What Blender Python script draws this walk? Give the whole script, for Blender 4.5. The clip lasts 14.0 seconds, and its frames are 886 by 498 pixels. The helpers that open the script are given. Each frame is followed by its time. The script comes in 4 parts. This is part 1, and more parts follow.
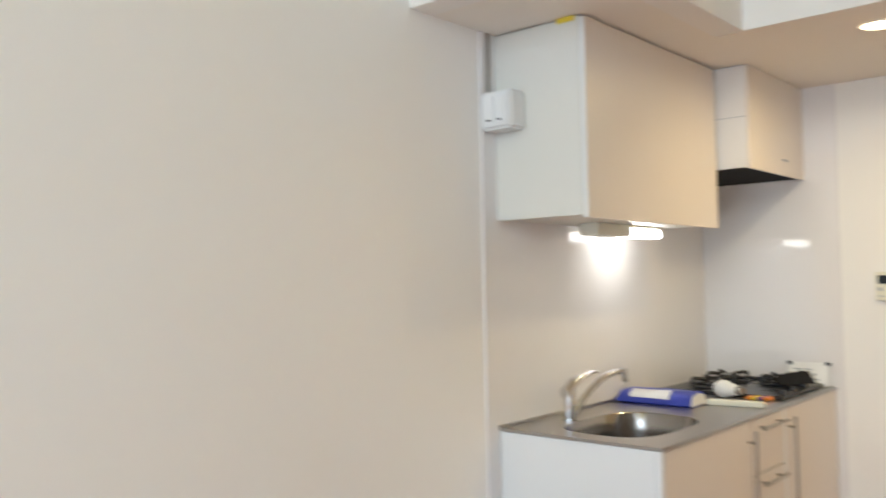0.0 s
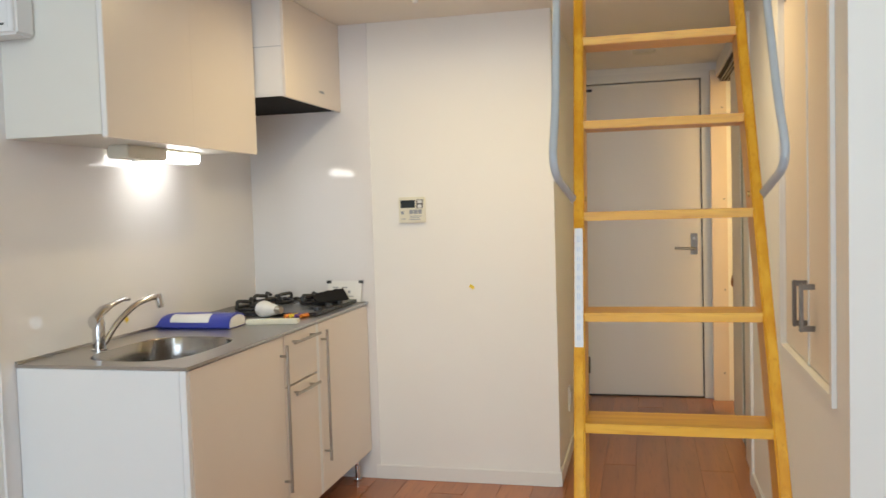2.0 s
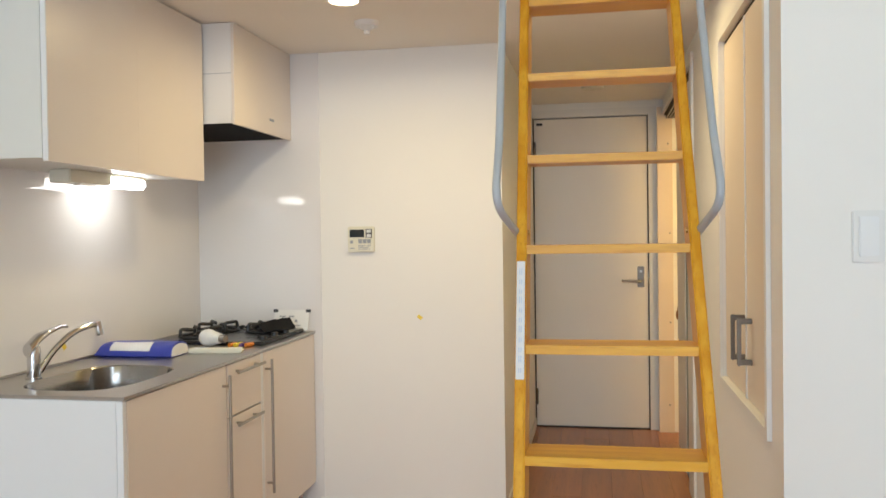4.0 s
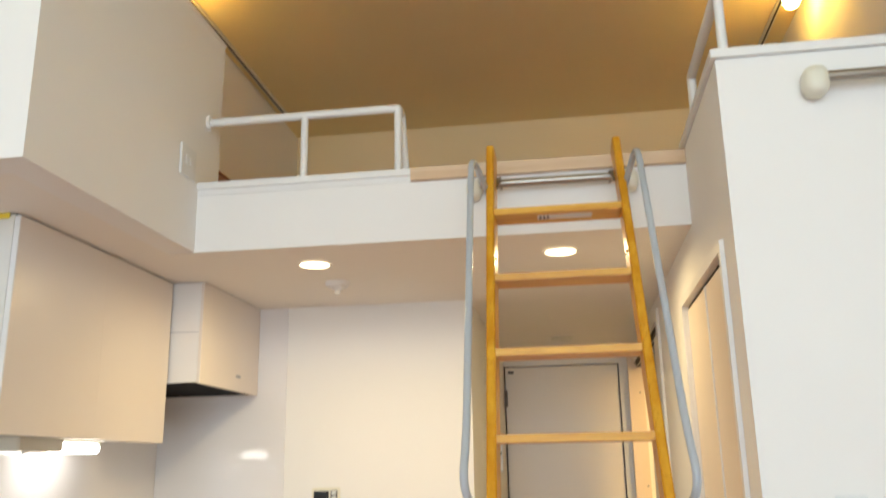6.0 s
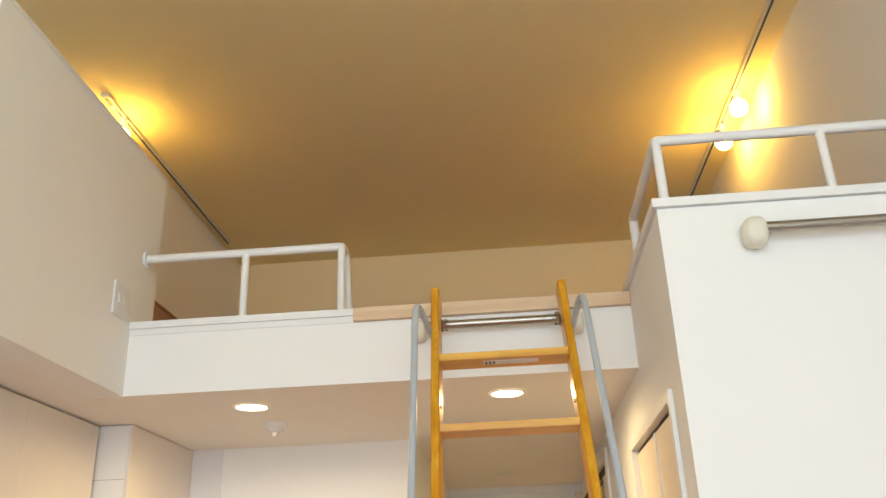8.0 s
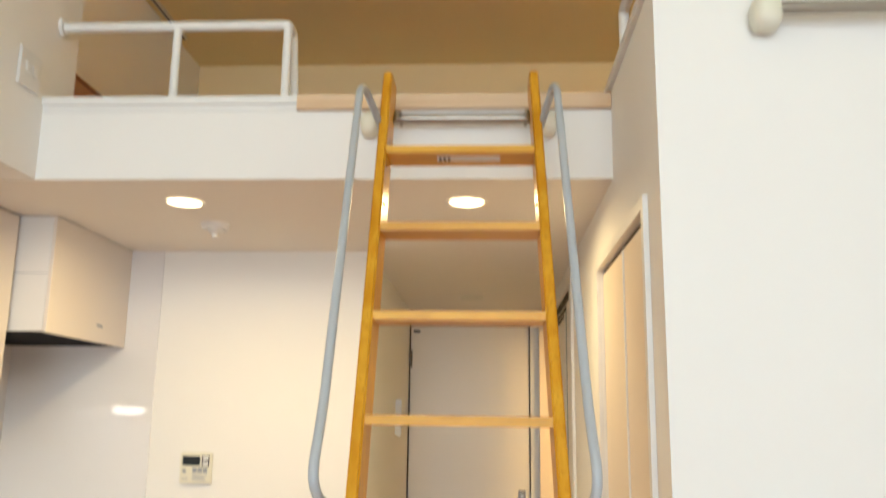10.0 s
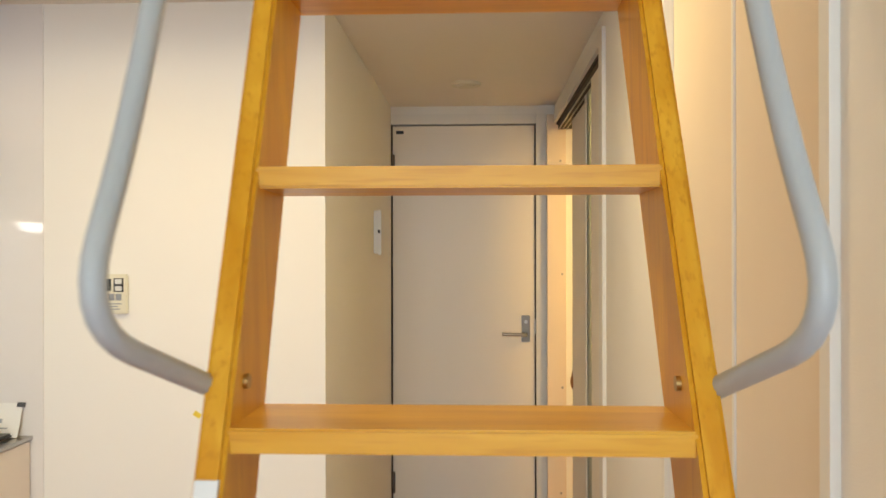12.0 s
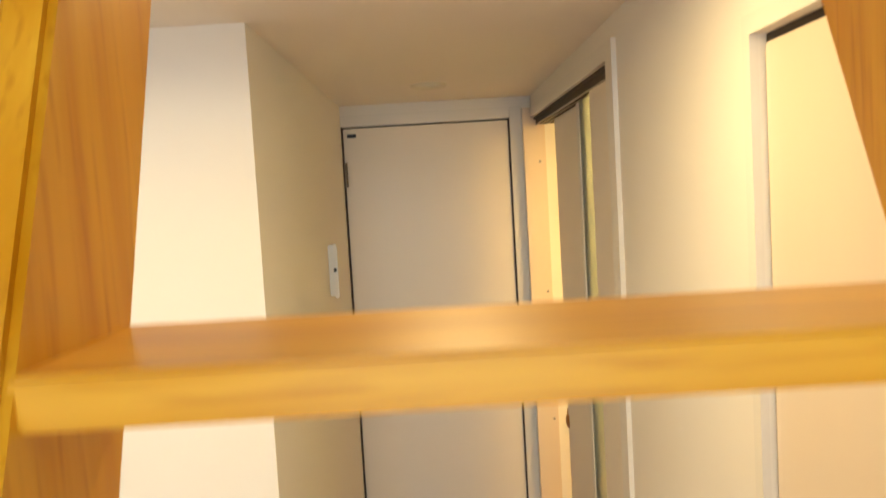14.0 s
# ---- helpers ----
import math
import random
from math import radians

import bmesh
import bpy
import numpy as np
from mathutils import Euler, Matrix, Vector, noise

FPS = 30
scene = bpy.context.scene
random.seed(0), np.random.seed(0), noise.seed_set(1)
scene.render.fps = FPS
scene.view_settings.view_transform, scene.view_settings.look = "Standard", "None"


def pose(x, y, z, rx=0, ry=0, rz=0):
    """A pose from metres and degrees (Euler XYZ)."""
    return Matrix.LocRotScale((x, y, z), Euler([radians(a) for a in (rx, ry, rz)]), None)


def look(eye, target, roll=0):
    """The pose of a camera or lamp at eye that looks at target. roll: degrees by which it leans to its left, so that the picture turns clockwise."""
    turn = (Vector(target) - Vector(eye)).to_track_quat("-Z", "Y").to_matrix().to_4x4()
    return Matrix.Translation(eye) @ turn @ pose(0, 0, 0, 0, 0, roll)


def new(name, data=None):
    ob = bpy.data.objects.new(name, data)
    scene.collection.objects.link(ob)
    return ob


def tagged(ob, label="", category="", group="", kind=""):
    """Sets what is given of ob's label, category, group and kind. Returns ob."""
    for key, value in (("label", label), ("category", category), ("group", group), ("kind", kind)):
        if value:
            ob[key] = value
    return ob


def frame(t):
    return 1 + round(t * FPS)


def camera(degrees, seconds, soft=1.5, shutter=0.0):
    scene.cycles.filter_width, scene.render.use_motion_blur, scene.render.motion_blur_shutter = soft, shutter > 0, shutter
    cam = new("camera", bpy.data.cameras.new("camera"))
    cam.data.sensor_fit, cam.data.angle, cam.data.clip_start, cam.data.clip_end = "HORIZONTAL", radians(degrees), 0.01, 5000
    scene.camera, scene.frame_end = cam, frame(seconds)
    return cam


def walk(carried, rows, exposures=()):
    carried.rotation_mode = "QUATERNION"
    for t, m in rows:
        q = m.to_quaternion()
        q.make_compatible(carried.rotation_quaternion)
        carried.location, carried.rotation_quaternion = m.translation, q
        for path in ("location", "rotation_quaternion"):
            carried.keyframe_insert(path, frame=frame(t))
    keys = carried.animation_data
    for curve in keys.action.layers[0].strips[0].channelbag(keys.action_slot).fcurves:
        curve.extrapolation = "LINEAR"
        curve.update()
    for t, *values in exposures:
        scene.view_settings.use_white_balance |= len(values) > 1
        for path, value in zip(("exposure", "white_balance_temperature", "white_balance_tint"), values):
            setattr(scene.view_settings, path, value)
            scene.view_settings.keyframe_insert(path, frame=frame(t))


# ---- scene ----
cam = camera(55.8, 14.0, shutter=0.5)
PATH = [
    (0, (-0.122, 0.104, 1.351), (-1.437, 1.609, 1.427), -1.1),
    (0.5, (-0.076, 0.125, 1.342), (-1.115, 1.834, 1.36), -1.4),
    (1, (-0.014, 0.144, 1.336), (-0.8, 1.983, 1.292), -1.5),
    (1.5, (0.026, 0.161, 1.318), (-0.541, 2.077, 1.22), -1.2),
    (2, (0.058, 0.165, 1.304), (-0.415, 2.106, 1.203), -1.7),
    (2.2, (0.054, 0.176, 1.302), (-0.387, 2.124, 1.198), -1.8),
    (4.3, (0.086, 0.163, 1.312), (-0.273, 2.13, 1.321), -0.8),
    (4.5, (0.087, 0.162, 1.323), (-0.27, 2.129, 1.37), -0.9),
    (5, (0.088, 0.171, 1.351), (-0.266, 2.133, 1.519), -0.9),
    (5.5, (0.089, 0.184, 1.384), (-0.242, 2.129, 1.711), -0.7),
    (6, (0.096, 0.196, 1.424), (-0.188, 2.109, 1.933), -1.0),
    (6.5, (0.1, 0.2, 1.457), (-0.133, 2.083, 2.091), -1.2),
    (7, (0.096, 0.198, 1.485), (-0.11, 2.046, 2.221), -1.0),
    (7.2, (0.096, 0.205, 1.496), (-0.097, 2.036, 2.277), -1.2),
    (9.5, (0.133, 0.393, 1.518), (0.085, 2.297, 2.13), -1.9),
    (10, (0.159, 0.564, 1.493), (0.048, 2.52, 1.894), 0.8),
    (10.5, (0.149, 0.759, 1.449), (0.046, 2.746, 1.655), 0.9),
    (11, (0.093, 1.01, 1.42), (0.045, 3.008, 1.479), 0.9),
    (11.5, (0.079, 1.236, 1.427), (0.05, 3.235, 1.392), 0.4),
    (12, (0.119, 1.468, 1.424), (0.032, 3.466, 1.427), -0.1),
    (12.5, (0.128, 1.609, 1.455), (0.099, 3.609, 1.418), -1.9),
    (13, (0.106, 1.784, 1.542), (0.058, 3.782, 1.46), -4.2),
    (13.5, (0.043, 1.995, 1.679), (0.028, 3.986, 1.492), -3.3),
    (14, (0.057, 2.057, 1.778), (0.071, 4.052, 1.638), -3.3),
]
walk(cam, [(t, look(eye, target, roll)) for t, eye, target, roll in PATH],
     exposures=[(0.0, -0.38, 6100, 9), (1.5, -0.47, 6080, 9), (5.0, -0.38, 6150, 9), (7.0, -0.21, 6400, 10), (9.5, -0.17, 6450, 9), (11.0, -0.24, 6500, 9), (12.0, -0.28, 6520, 9), (12.5, -0.20, 6550, 9), (13.0, -0.18, 6850, 9), (13.5, -0.12, 6800, 9), (14.0, -0.14, 7250, 9)])

# ---- plan, in metres ----
XL, XR = -1.835, 1.45          # outer walls of the room
XP = -1.193                    # parapet over the kitchen
XB = 0.512                     # closet block and corridor, open side
XC = -0.345                    # corridor, kitchen side
YW = -3.4                      # window wall
YN = 1.935                     # near end of the kitchen soffit
YF = 2.26                      # front of the closet block
YL = 2.893                     # front of the loft
YK = 3.97                      # wall behind the stove
YD = 5.849                     # entrance door wall
ZS = 2.178                     # soffit under the loft
ZF = 2.40                      # loft floor
ZT = 3.855                     # ceiling

# ---- light ----
world = bpy.data.worlds.new("sky")
scene.world = world
world.use_nodes = True
sky = world.node_tree.nodes.new("ShaderNodeTexSky")
sky.sky_type, sky.sun_disc = "NISHITA", False
sky.sun_elevation, sky.sun_rotation = radians(38), radians(150)
world.node_tree.links.new(sky.outputs[0], world.node_tree.nodes["Background"].inputs[0])
world.node_tree.nodes["Background"].inputs[1].default_value = 0.08


def area_lamp(name, m, width, height, watts, colour, spread=180):
    data = bpy.data.lights.new(name, "AREA")
    data.shape, data.size, data.size_y = "RECTANGLE", width, height
    data.energy, data.color, data.spread = watts, colour, radians(spread)
    ob = new(name, data)
    ob.matrix_world = m
    return ob


area_lamp("window_light", look((0.0, YW + 0.12, 1.1), (0.0, 3.0, 1.1)), 2.3, 2.0, 102, (0.755, 0.885, 1.0))
area_lamp("upper_window_light", look((0.0, YW + 0.12, 2.85), (0.0, 3.0, 2.95)), 2.3, 1.0, 82, (0.755, 0.885, 1.0))


# ---- materials ----
def material(name):
    m = bpy.data.materials.new(name)
    m.use_nodes = True
    return m, m.node_tree, m.node_tree.nodes["Principled BSDF"]


def add(tree, kind, **values):
    n = tree.nodes.new(kind)
    for key, value in values.items():
        n.inputs[key].default_value = value
    return n


def surface(name, a, b, scale=3.0, rough=(0.5, 0.6), bump=0.0, fine=200.0, metal=0.0, stretch=(1, 1, 1), coat=0.0, vary=0.0):
    """Two tones mixed by a broad noise, with a fine relief of its own."""
    m, tree, p = material(name)
    link = tree.links.new
    at = tree.nodes.new("ShaderNodeTexCoord")
    mapping = add(tree, "ShaderNodeMapping", Scale=stretch)
    link(at.outputs["Object"], mapping.inputs[0])
    broad = add(tree, "ShaderNodeTexNoise", Scale=scale, Detail=5.0, Roughness=0.6)
    link(mapping.outputs[0], broad.inputs["Vector"])
    mix = tree.nodes.new("ShaderNodeMix")
    mix.data_type = "RGBA"
    mix.inputs[6].default_value, mix.inputs[7].default_value = (*a, 1), (*b, 1)
    link(broad.outputs[0], mix.inputs[0])
    colour = mix.outputs[2]
    if vary:
        info = tree.nodes.new("ShaderNodeObjectInfo")
        spread = add(tree, "ShaderNodeMapRange")
        spread.inputs[3].default_value, spread.inputs[4].default_value = 1 - vary, 1 + vary
        link(info.outputs["Random"], spread.inputs[0])
        hsv = tree.nodes.new("ShaderNodeHueSaturation")
        link(spread.outputs[0], hsv.inputs["Value"])
        link(colour, hsv.inputs["Color"])
        colour = hsv.outputs[0]
    link(colour, p.inputs["Base Color"])
    ramp = add(tree, "ShaderNodeMapRange")
    ramp.inputs[3].default_value, ramp.inputs[4].default_value = rough
    link(broad.outputs[0], ramp.inputs[0])
    link(ramp.outputs[0], p.inputs["Roughness"])
    p.inputs["Metallic"].default_value = metal
    p.inputs["Coat Weight"].default_value = coat
    p.inputs["Coat Roughness"].default_value = 0.12
    if bump:
        grain = add(tree, "ShaderNodeTexNoise", Scale=fine, Detail=3.0)
        link(mapping.outputs[0], grain.inputs["Vector"])
        relief = add(tree, "ShaderNodeBump", Strength=bump, Distance=0.002)
        link(grain.outputs[0], relief.inputs["Height"])
        link(relief.outputs[0], p.inputs["Normal"])
    return m


def wood(name, a, b, c, axis=0, rough=(0.25, 0.4), coat=0.4, vary=0.06, rings=7.0):
    """Long grain along one axis: broad bands, thin dark streaks and pores."""
    m, tree, p = material(name)
    link = tree.links.new
    at = tree.nodes.new("ShaderNodeTexCoord")
    info = tree.nodes.new("ShaderNodeObjectInfo")
    shift = add(tree, "ShaderNodeVectorMath")
    shift.operation = "SCALE"
    shift.inputs[0].default_value = (13.0, 7.0, 11.0)
    link(info.outputs["Random"], shift.inputs["Scale"])
    moved = add(tree, "ShaderNodeVectorMath")
    link(at.outputs["Object"], moved.inputs[0])
    link(shift.outputs[0], moved.inputs[1])
    stretch = [1.0, 1.0, 1.0]
    stretch[axis] = 0.07
    mapping = add(tree, "ShaderNodeMapping", Scale=stretch)
    link(moved.outputs[0], mapping.inputs[0])
    bands = add(tree, "ShaderNodeTexNoise", Scale=rings * 4, Detail=4.0, Distortion=0.6)
    streaks = add(tree, "ShaderNodeTexNoise", Scale=rings * 26, Detail=2.0)
    for n in (bands, streaks):
        link(mapping.outputs[0], n.inputs["Vector"])
    ramp = tree.nodes.new("ShaderNodeValToRGB")
    ramp.color_ramp.elements[0].color, ramp.color_ramp.elements[1].color = (*a, 1), (*b, 1)
    ramp.color_ramp.elements[0].position, ramp.color_ramp.elements[1].position = 0.36, 0.66
    link(bands.outputs[0], ramp.inputs[0])
    thin = tree.nodes.new("ShaderNodeValToRGB")
    thin.color_ramp.elements[0].position, thin.color_ramp.elements[1].position = 0.55, 0.75
    thin.color_ramp.elements[0].color, thin.color_ramp.elements[1].color = (0, 0, 0, 1), (0.55, 0.55, 0.55, 1)
    link(streaks.outputs[0], thin.inputs[0])
    mix = tree.nodes.new("ShaderNodeMix")
    mix.data_type = "RGBA"
    link(thin.outputs[0], mix.inputs[0])
    link(ramp.outputs[0], mix.inputs[6])
    mix.inputs[7].default_value = (*c, 1)
    spread = add(tree, "ShaderNodeMapRange")
    spread.inputs[3].default_value, spread.inputs[4].default_value = 1 - vary, 1 + vary
    link(info.outputs["Random"], spread.inputs[0])
    hsv = tree.nodes.new("ShaderNodeHueSaturation")
    link(spread.outputs[0], hsv.inputs["Value"])
    link(mix.outputs[2], hsv.inputs["Color"])
    link(hsv.outputs[0], p.inputs["Base Color"])
    gloss = add(tree, "ShaderNodeMapRange")
    gloss.inputs[3].default_value, gloss.inputs[4].default_value = rough
    link(bands.outputs[0], gloss.inputs[0])
    link(gloss.outputs[0], p.inputs["Roughness"])
    p.inputs["Coat Weight"].default_value, p.inputs["Coat Roughness"].default_value = coat, 0.15
    relief = add(tree, "ShaderNodeBump", Strength=0.12, Distance=0.001)
    link(streaks.outputs[0], relief.inputs["Height"])
    link(relief.outputs[0], p.inputs["Normal"])
    return m


def glow(name, colour, strength):
    m, tree, p = material(name)
    p.inputs["Base Color"].default_value = (*colour, 1)
    p.inputs["Emission Color"].default_value = (*colour, 1)
    p.inputs["Emission Strength"].default_value = strength
    return m


def glass(name, colour, rough):
    m, tree, p = material(name)
    p.inputs["Base Color"].default_value = (*colour, 1)
    p.inputs["Roughness"].default_value = rough
    p.inputs["Transmission Weight"].default_value = 1.0
    p.inputs["IOR"].default_value = 1.45
    return m


PAPER = surface("wallpaper", (0.86, 0.845, 0.81), (0.885, 0.87, 0.835), 1.3, (0.75, 0.85), 0.25, 420)
# ceiling paper: the bulbs' warm light is put into its yellow-brown base colour
LAMPLIT_CEIL_PAPER = surface("lamplit_ceiling_paper", (0.85, 0.71, 0.37), (0.89, 0.75, 0.41), 1.1, (0.8, 0.9), 0.2, 420)
SOFFIT = surface("soffit_paper", (0.86, 0.82, 0.75), (0.89, 0.85, 0.78), 1.5, (0.75, 0.85), 0.2, 420)
# wallpaper copy for the loft wall, tinted yellow to stand for lamplight
LAMPLIT_LOFT_PAPER = surface("lamplit_loft_paper", (0.82, 0.68, 0.42), (0.86, 0.72, 0.46), 1.1, (0.8, 0.9), 0.2, 420)
TRIM = surface("white_trim", (0.80, 0.79, 0.76), (0.84, 0.83, 0.80), 6, (0.35, 0.5), 0.05, 300)
PANEL = surface("kitchen_panel", (0.80, 0.78, 0.77), (0.83, 0.81, 0.80), 2, (0.01, 0.025), 0.008, 30)
FRONT = surface("cabinet_front", (0.75, 0.68, 0.61), (0.78, 0.715, 0.645), 4, (0.28, 0.36), 0.04, 300, stretch=(1, 1, 0.2))
WHITE = surface("white_laminate", (0.80, 0.81, 0.81), (0.84, 0.85, 0.85), 3, (0.3, 0.4), 0.02, 300)
CABINET_SIDE = surface("cream_laminate", (0.74, 0.73, 0.67), (0.78, 0.77, 0.71), 3, (0.35, 0.45), 0.02, 300)
HOOD = surface("hood_enamel", (0.78, 0.76, 0.73), (0.81, 0.79, 0.76), 5, (0.3, 0.4), 0.02, 300)
DARK = surface("dark_filter", (0.008, 0.008, 0.009), (0.02, 0.02, 0.022), 60, (0.75, 0.9), 0.3, 300)
DARK.node_tree.nodes["Principled BSDF"].inputs["Specular IOR Level"].default_value = 0.15
STEEL = surface("brushed_steel", (0.42, 0.40, 0.38), (0.50, 0.48, 0.46), 8, (0.26, 0.36), 0.08, 260, 1.0, (0.1, 1, 1))
# worktop steel again, darkened to stand for the bowl's dark reflections
SHADED_SINK = surface("shaded_sink_steel", (0.30, 0.28, 0.26), (0.38, 0.36, 0.34), 5, (0.16, 0.26), 0.05, 260, 1.0, (1, 1, 0.1))
DARK_NICKEL = surface("dark_nickel", (0.15, 0.125, 0.10), (0.20, 0.17, 0.14), 20, (0.3, 0.42), 0.0, metal=1.0)
CHROME = surface("chrome", (0.60, 0.60, 0.61), (0.68, 0.68, 0.69), 8, (0.04, 0.10), 0.0, metal=1.0)
NICKEL = surface("satin_nickel", (0.33, 0.30, 0.26), (0.42, 0.39, 0.34), 20, (0.3, 0.42), 0.0, metal=1.0)
BRASS = surface("dull_brass", (0.42, 0.27, 0.10), (0.50, 0.34, 0.14), 30, (0.35, 0.5), metal=1.0)
IRON = surface("black_enamel", (0.012, 0.012, 0.013), (0.03, 0.03, 0.032), 30, (0.3, 0.5), 0.1, 200)
STOVE = surface("stove_top", (0.012, 0.012, 0.013), (0.028, 0.028, 0.03), 12, (0.22, 0.35), 0.05, 200)
GREY_TUBE = surface("grey_tube", (0.40, 0.43, 0.46), (0.46, 0.49, 0.52), 10, (0.28, 0.38), 0.04, 200)
CREAM = surface("cream_plastic", (0.74, 0.71, 0.58), (0.78, 0.75, 0.62), 10, (0.35, 0.45), 0.03, 300)
PLASTIC = surface("white_plastic", (0.78, 0.78, 0.76), (0.82, 0.82, 0.80), 10, (0.3, 0.4), 0.03, 300)
BLACK = surface("black_plastic", (0.015, 0.015, 0.017), (0.03, 0.03, 0.032), 20, (0.25, 0.35))
SCREEN = surface("display", (0.012, 0.016, 0.02), (0.02, 0.026, 0.03), 20, (0.08, 0.12))
MARK = surface("grey_print", (0.28, 0.30, 0.34), (0.36, 0.38, 0.42), 50, (0.5, 0.6))
PALE_MARK = surface("pale_blue_print", (0.52, 0.58, 0.70), (0.60, 0.66, 0.76), 50, (0.5, 0.6))
DOOR = surface("door_sheet", (0.85, 0.80, 0.725), (0.88, 0.83, 0.76), 5, (0.4, 0.5), 0.06, 260, stretch=(1, 1, 0.15))
LEAF = surface("closet_sheet", (0.76, 0.65, 0.52), (0.81, 0.70, 0.57), 7, (0.35, 0.45), 0.06, 260, stretch=(1, 1, 0.1))
GAP = surface("dark_gap", (0.05, 0.04, 0.03), (0.09, 0.075, 0.06), 30, (0.7, 0.8))
PINE = wood("varnished_pine", (0.60, 0.26, 0.012), (0.73, 0.38, 0.032), (0.46, 0.165, 0.007), 2, coat=0.0, vary=0.03)
PINE_X = wood("varnished_pine_tread", (0.64, 0.30, 0.018), (0.78, 0.43, 0.05), (0.50, 0.19, 0.009), 0, coat=0.05)
for varnished in (PINE, PINE_X):
    varnished.node_tree.nodes["Principled BSDF"].inputs["Specular IOR Level"].default_value = 0.26
BEECH = wood("pale_beech", (0.66, 0.46, 0.28), (0.74, 0.55, 0.36), (0.55, 0.37, 0.20), 0, (0.4, 0.5), 0.1)
FLOOR = wood("floor_plank", (0.33, 0.11, 0.03), (0.42, 0.155, 0.05), (0.22, 0.065, 0.018), 1, (0.25, 0.4), 0.3, 0.16, 4.0)
FLOOR_GAP = surface("plank_joint", (0.05, 0.02, 0.01), (0.08, 0.035, 0.015), 30, (0.8, 0.9))
BLUE = surface("blue_vinyl", (0.03, 0.05, 0.36), (0.05, 0.07, 0.45), 9, (0.25, 0.35), 0.2, 60)
SHEET = surface("paper_sheet", (0.72, 0.72, 0.74), (0.80, 0.80, 0.80), 30, (0.5, 0.6))
YELLOW = surface("yellow_tape", (0.80, 0.60, 0.04), (0.85, 0.66, 0.08), 40, (0.5, 0.6))
ORANGE = surface("orange_wrap", (0.75, 0.22, 0.03), (0.80, 0.30, 0.05), 40, (0.3, 0.4))
PURPLE = surface("purple_wrap", (0.10, 0.05, 0.22), (0.14, 0.07, 0.28), 40, (0.3, 0.4))
FROST = glass("frosted_glass", (0.66, 0.76, 0.74), 0.6)
PULL = surface("brown_pull", (0.26, 0.10, 0.02), (0.34, 0.14, 0.03), 30, (0.4, 0.5))
CLEAR = glass("clear_glass", (0.95, 0.97, 0.97), 0.02)
BULB = glow("bulb_glow", (1.0, 0.59, 0.105), 78)
DOWN = glow("downlight_glow", (1.0, 0.78, 0.45), 9)
STRIP = glow("strip_glow", (1.0, 0.96, 0.90), 15)
WASH = glow("washroom_glow", (1.0, 0.66, 0.26), 6)


# ---- building blocks ----
def box(bm, x0, x1, y0, y1, z0, z1, bevel=0.0):
    m = Matrix.LocRotScale(((x0 + x1) / 2, (y0 + y1) / 2, (z0 + z1) / 2), None, (x1 - x0, y1 - y0, z1 - z0))
    made = bmesh.ops.create_cube(bm, size=1.0, matrix=m)["verts"]
    if bevel:
        edges = list({e for v in made for e in v.link_edges})
        bmesh.ops.bevel(bm, geom=edges, offset=bevel, segments=2, affect="EDGES", clamp_overlap=True)
    return bm


def boxes(*rows, bevel=0.0):
    bm = bmesh.new()
    for row in rows:
        box(bm, *row, bevel=bevel)
    return bm


def rod(bm, a, b, r, sides=16, r2=None):
    a, b = Vector(a), Vector(b)
    turn = (b - a).to_track_quat("Z", "Y").to_matrix().to_4x4()
    m = Matrix.Translation((a + b) / 2) @ turn
    bmesh.ops.create_cone(bm, cap_ends=True, segments=sides, radius1=r, radius2=r if r2 is None else r2, depth=(b - a).length, matrix=m)
    return bm


def rods(*rows):
    bm = bmesh.new()
    for row in rows:
        rod(bm, *row)
    return bm


def rounded_path(points, radius, steps=7):
    """The points of a line with its corners rounded."""
    out = [Vector(points[0])]
    for a, b, c in zip(points, points[1:], points[2:]):
        a, b, c = Vector(a), Vector(b), Vector(c)
        r = min(radius, (b - a).length * 0.48, (c - b).length * 0.48)
        p, q = b + (a - b).normalized() * r, b + (c - b).normalized() * r
        for i in range(steps + 1):
            f = i / steps
            out.append(p * (1 - f) ** 2 + b * 2 * f * (1 - f) + q * f * f)
    return out + [Vector(points[-1])]


def tube(points, r, sides=14, radius=0.05, bm=None):
    bm = bm or bmesh.new()
    line = rounded_path(points, radius)
    rings, up = [], None
    for i, p in enumerate(line):
        way = (line[min(i + 1, len(line) - 1)] - line[max(i - 1, 0)]).normalized()
        if up is None:
            up = way.orthogonal().normalized()
        up = (up - way * up.dot(way)).normalized()
        side = way.cross(up)
        rings.append([bm.verts.new(p + r * (math.cos(k * math.tau / sides) * up + math.sin(k * math.tau / sides) * side)) for k in range(sides)])
    for ra, rb in zip(rings, rings[1:]):
        for k in range(sides):
            bm.faces.new((ra[k], ra[(k + 1) % sides], rb[(k + 1) % sides], rb[k]))
    bm.faces.new(rings[0][::-1])
    bm.faces.new(rings[-1])
    return bm


def ball(bm, centre, r, stretch=(1, 1, 1), segments=20):
    m = Matrix.LocRotScale(centre, None, stretch)
    bmesh.ops.create_uvsphere(bm, u_segments=segments, v_segments=segments // 2, radius=r, matrix=m)
    return bm


def pebble(bm, centre, size, power=3.0, n=24):
    """A box with its corners rounded away, as moulded plastic has."""
    made = bmesh.ops.create_uvsphere(bm, u_segments=n, v_segments=n // 2, radius=1.0)["verts"]
    for v in made:
        r = sum(abs(c) ** power for c in v.co) ** (1 / power)
        v.co = Vector([m + c / r * s / 2 for c, s, m in zip(v.co, size, centre)])
    return bm


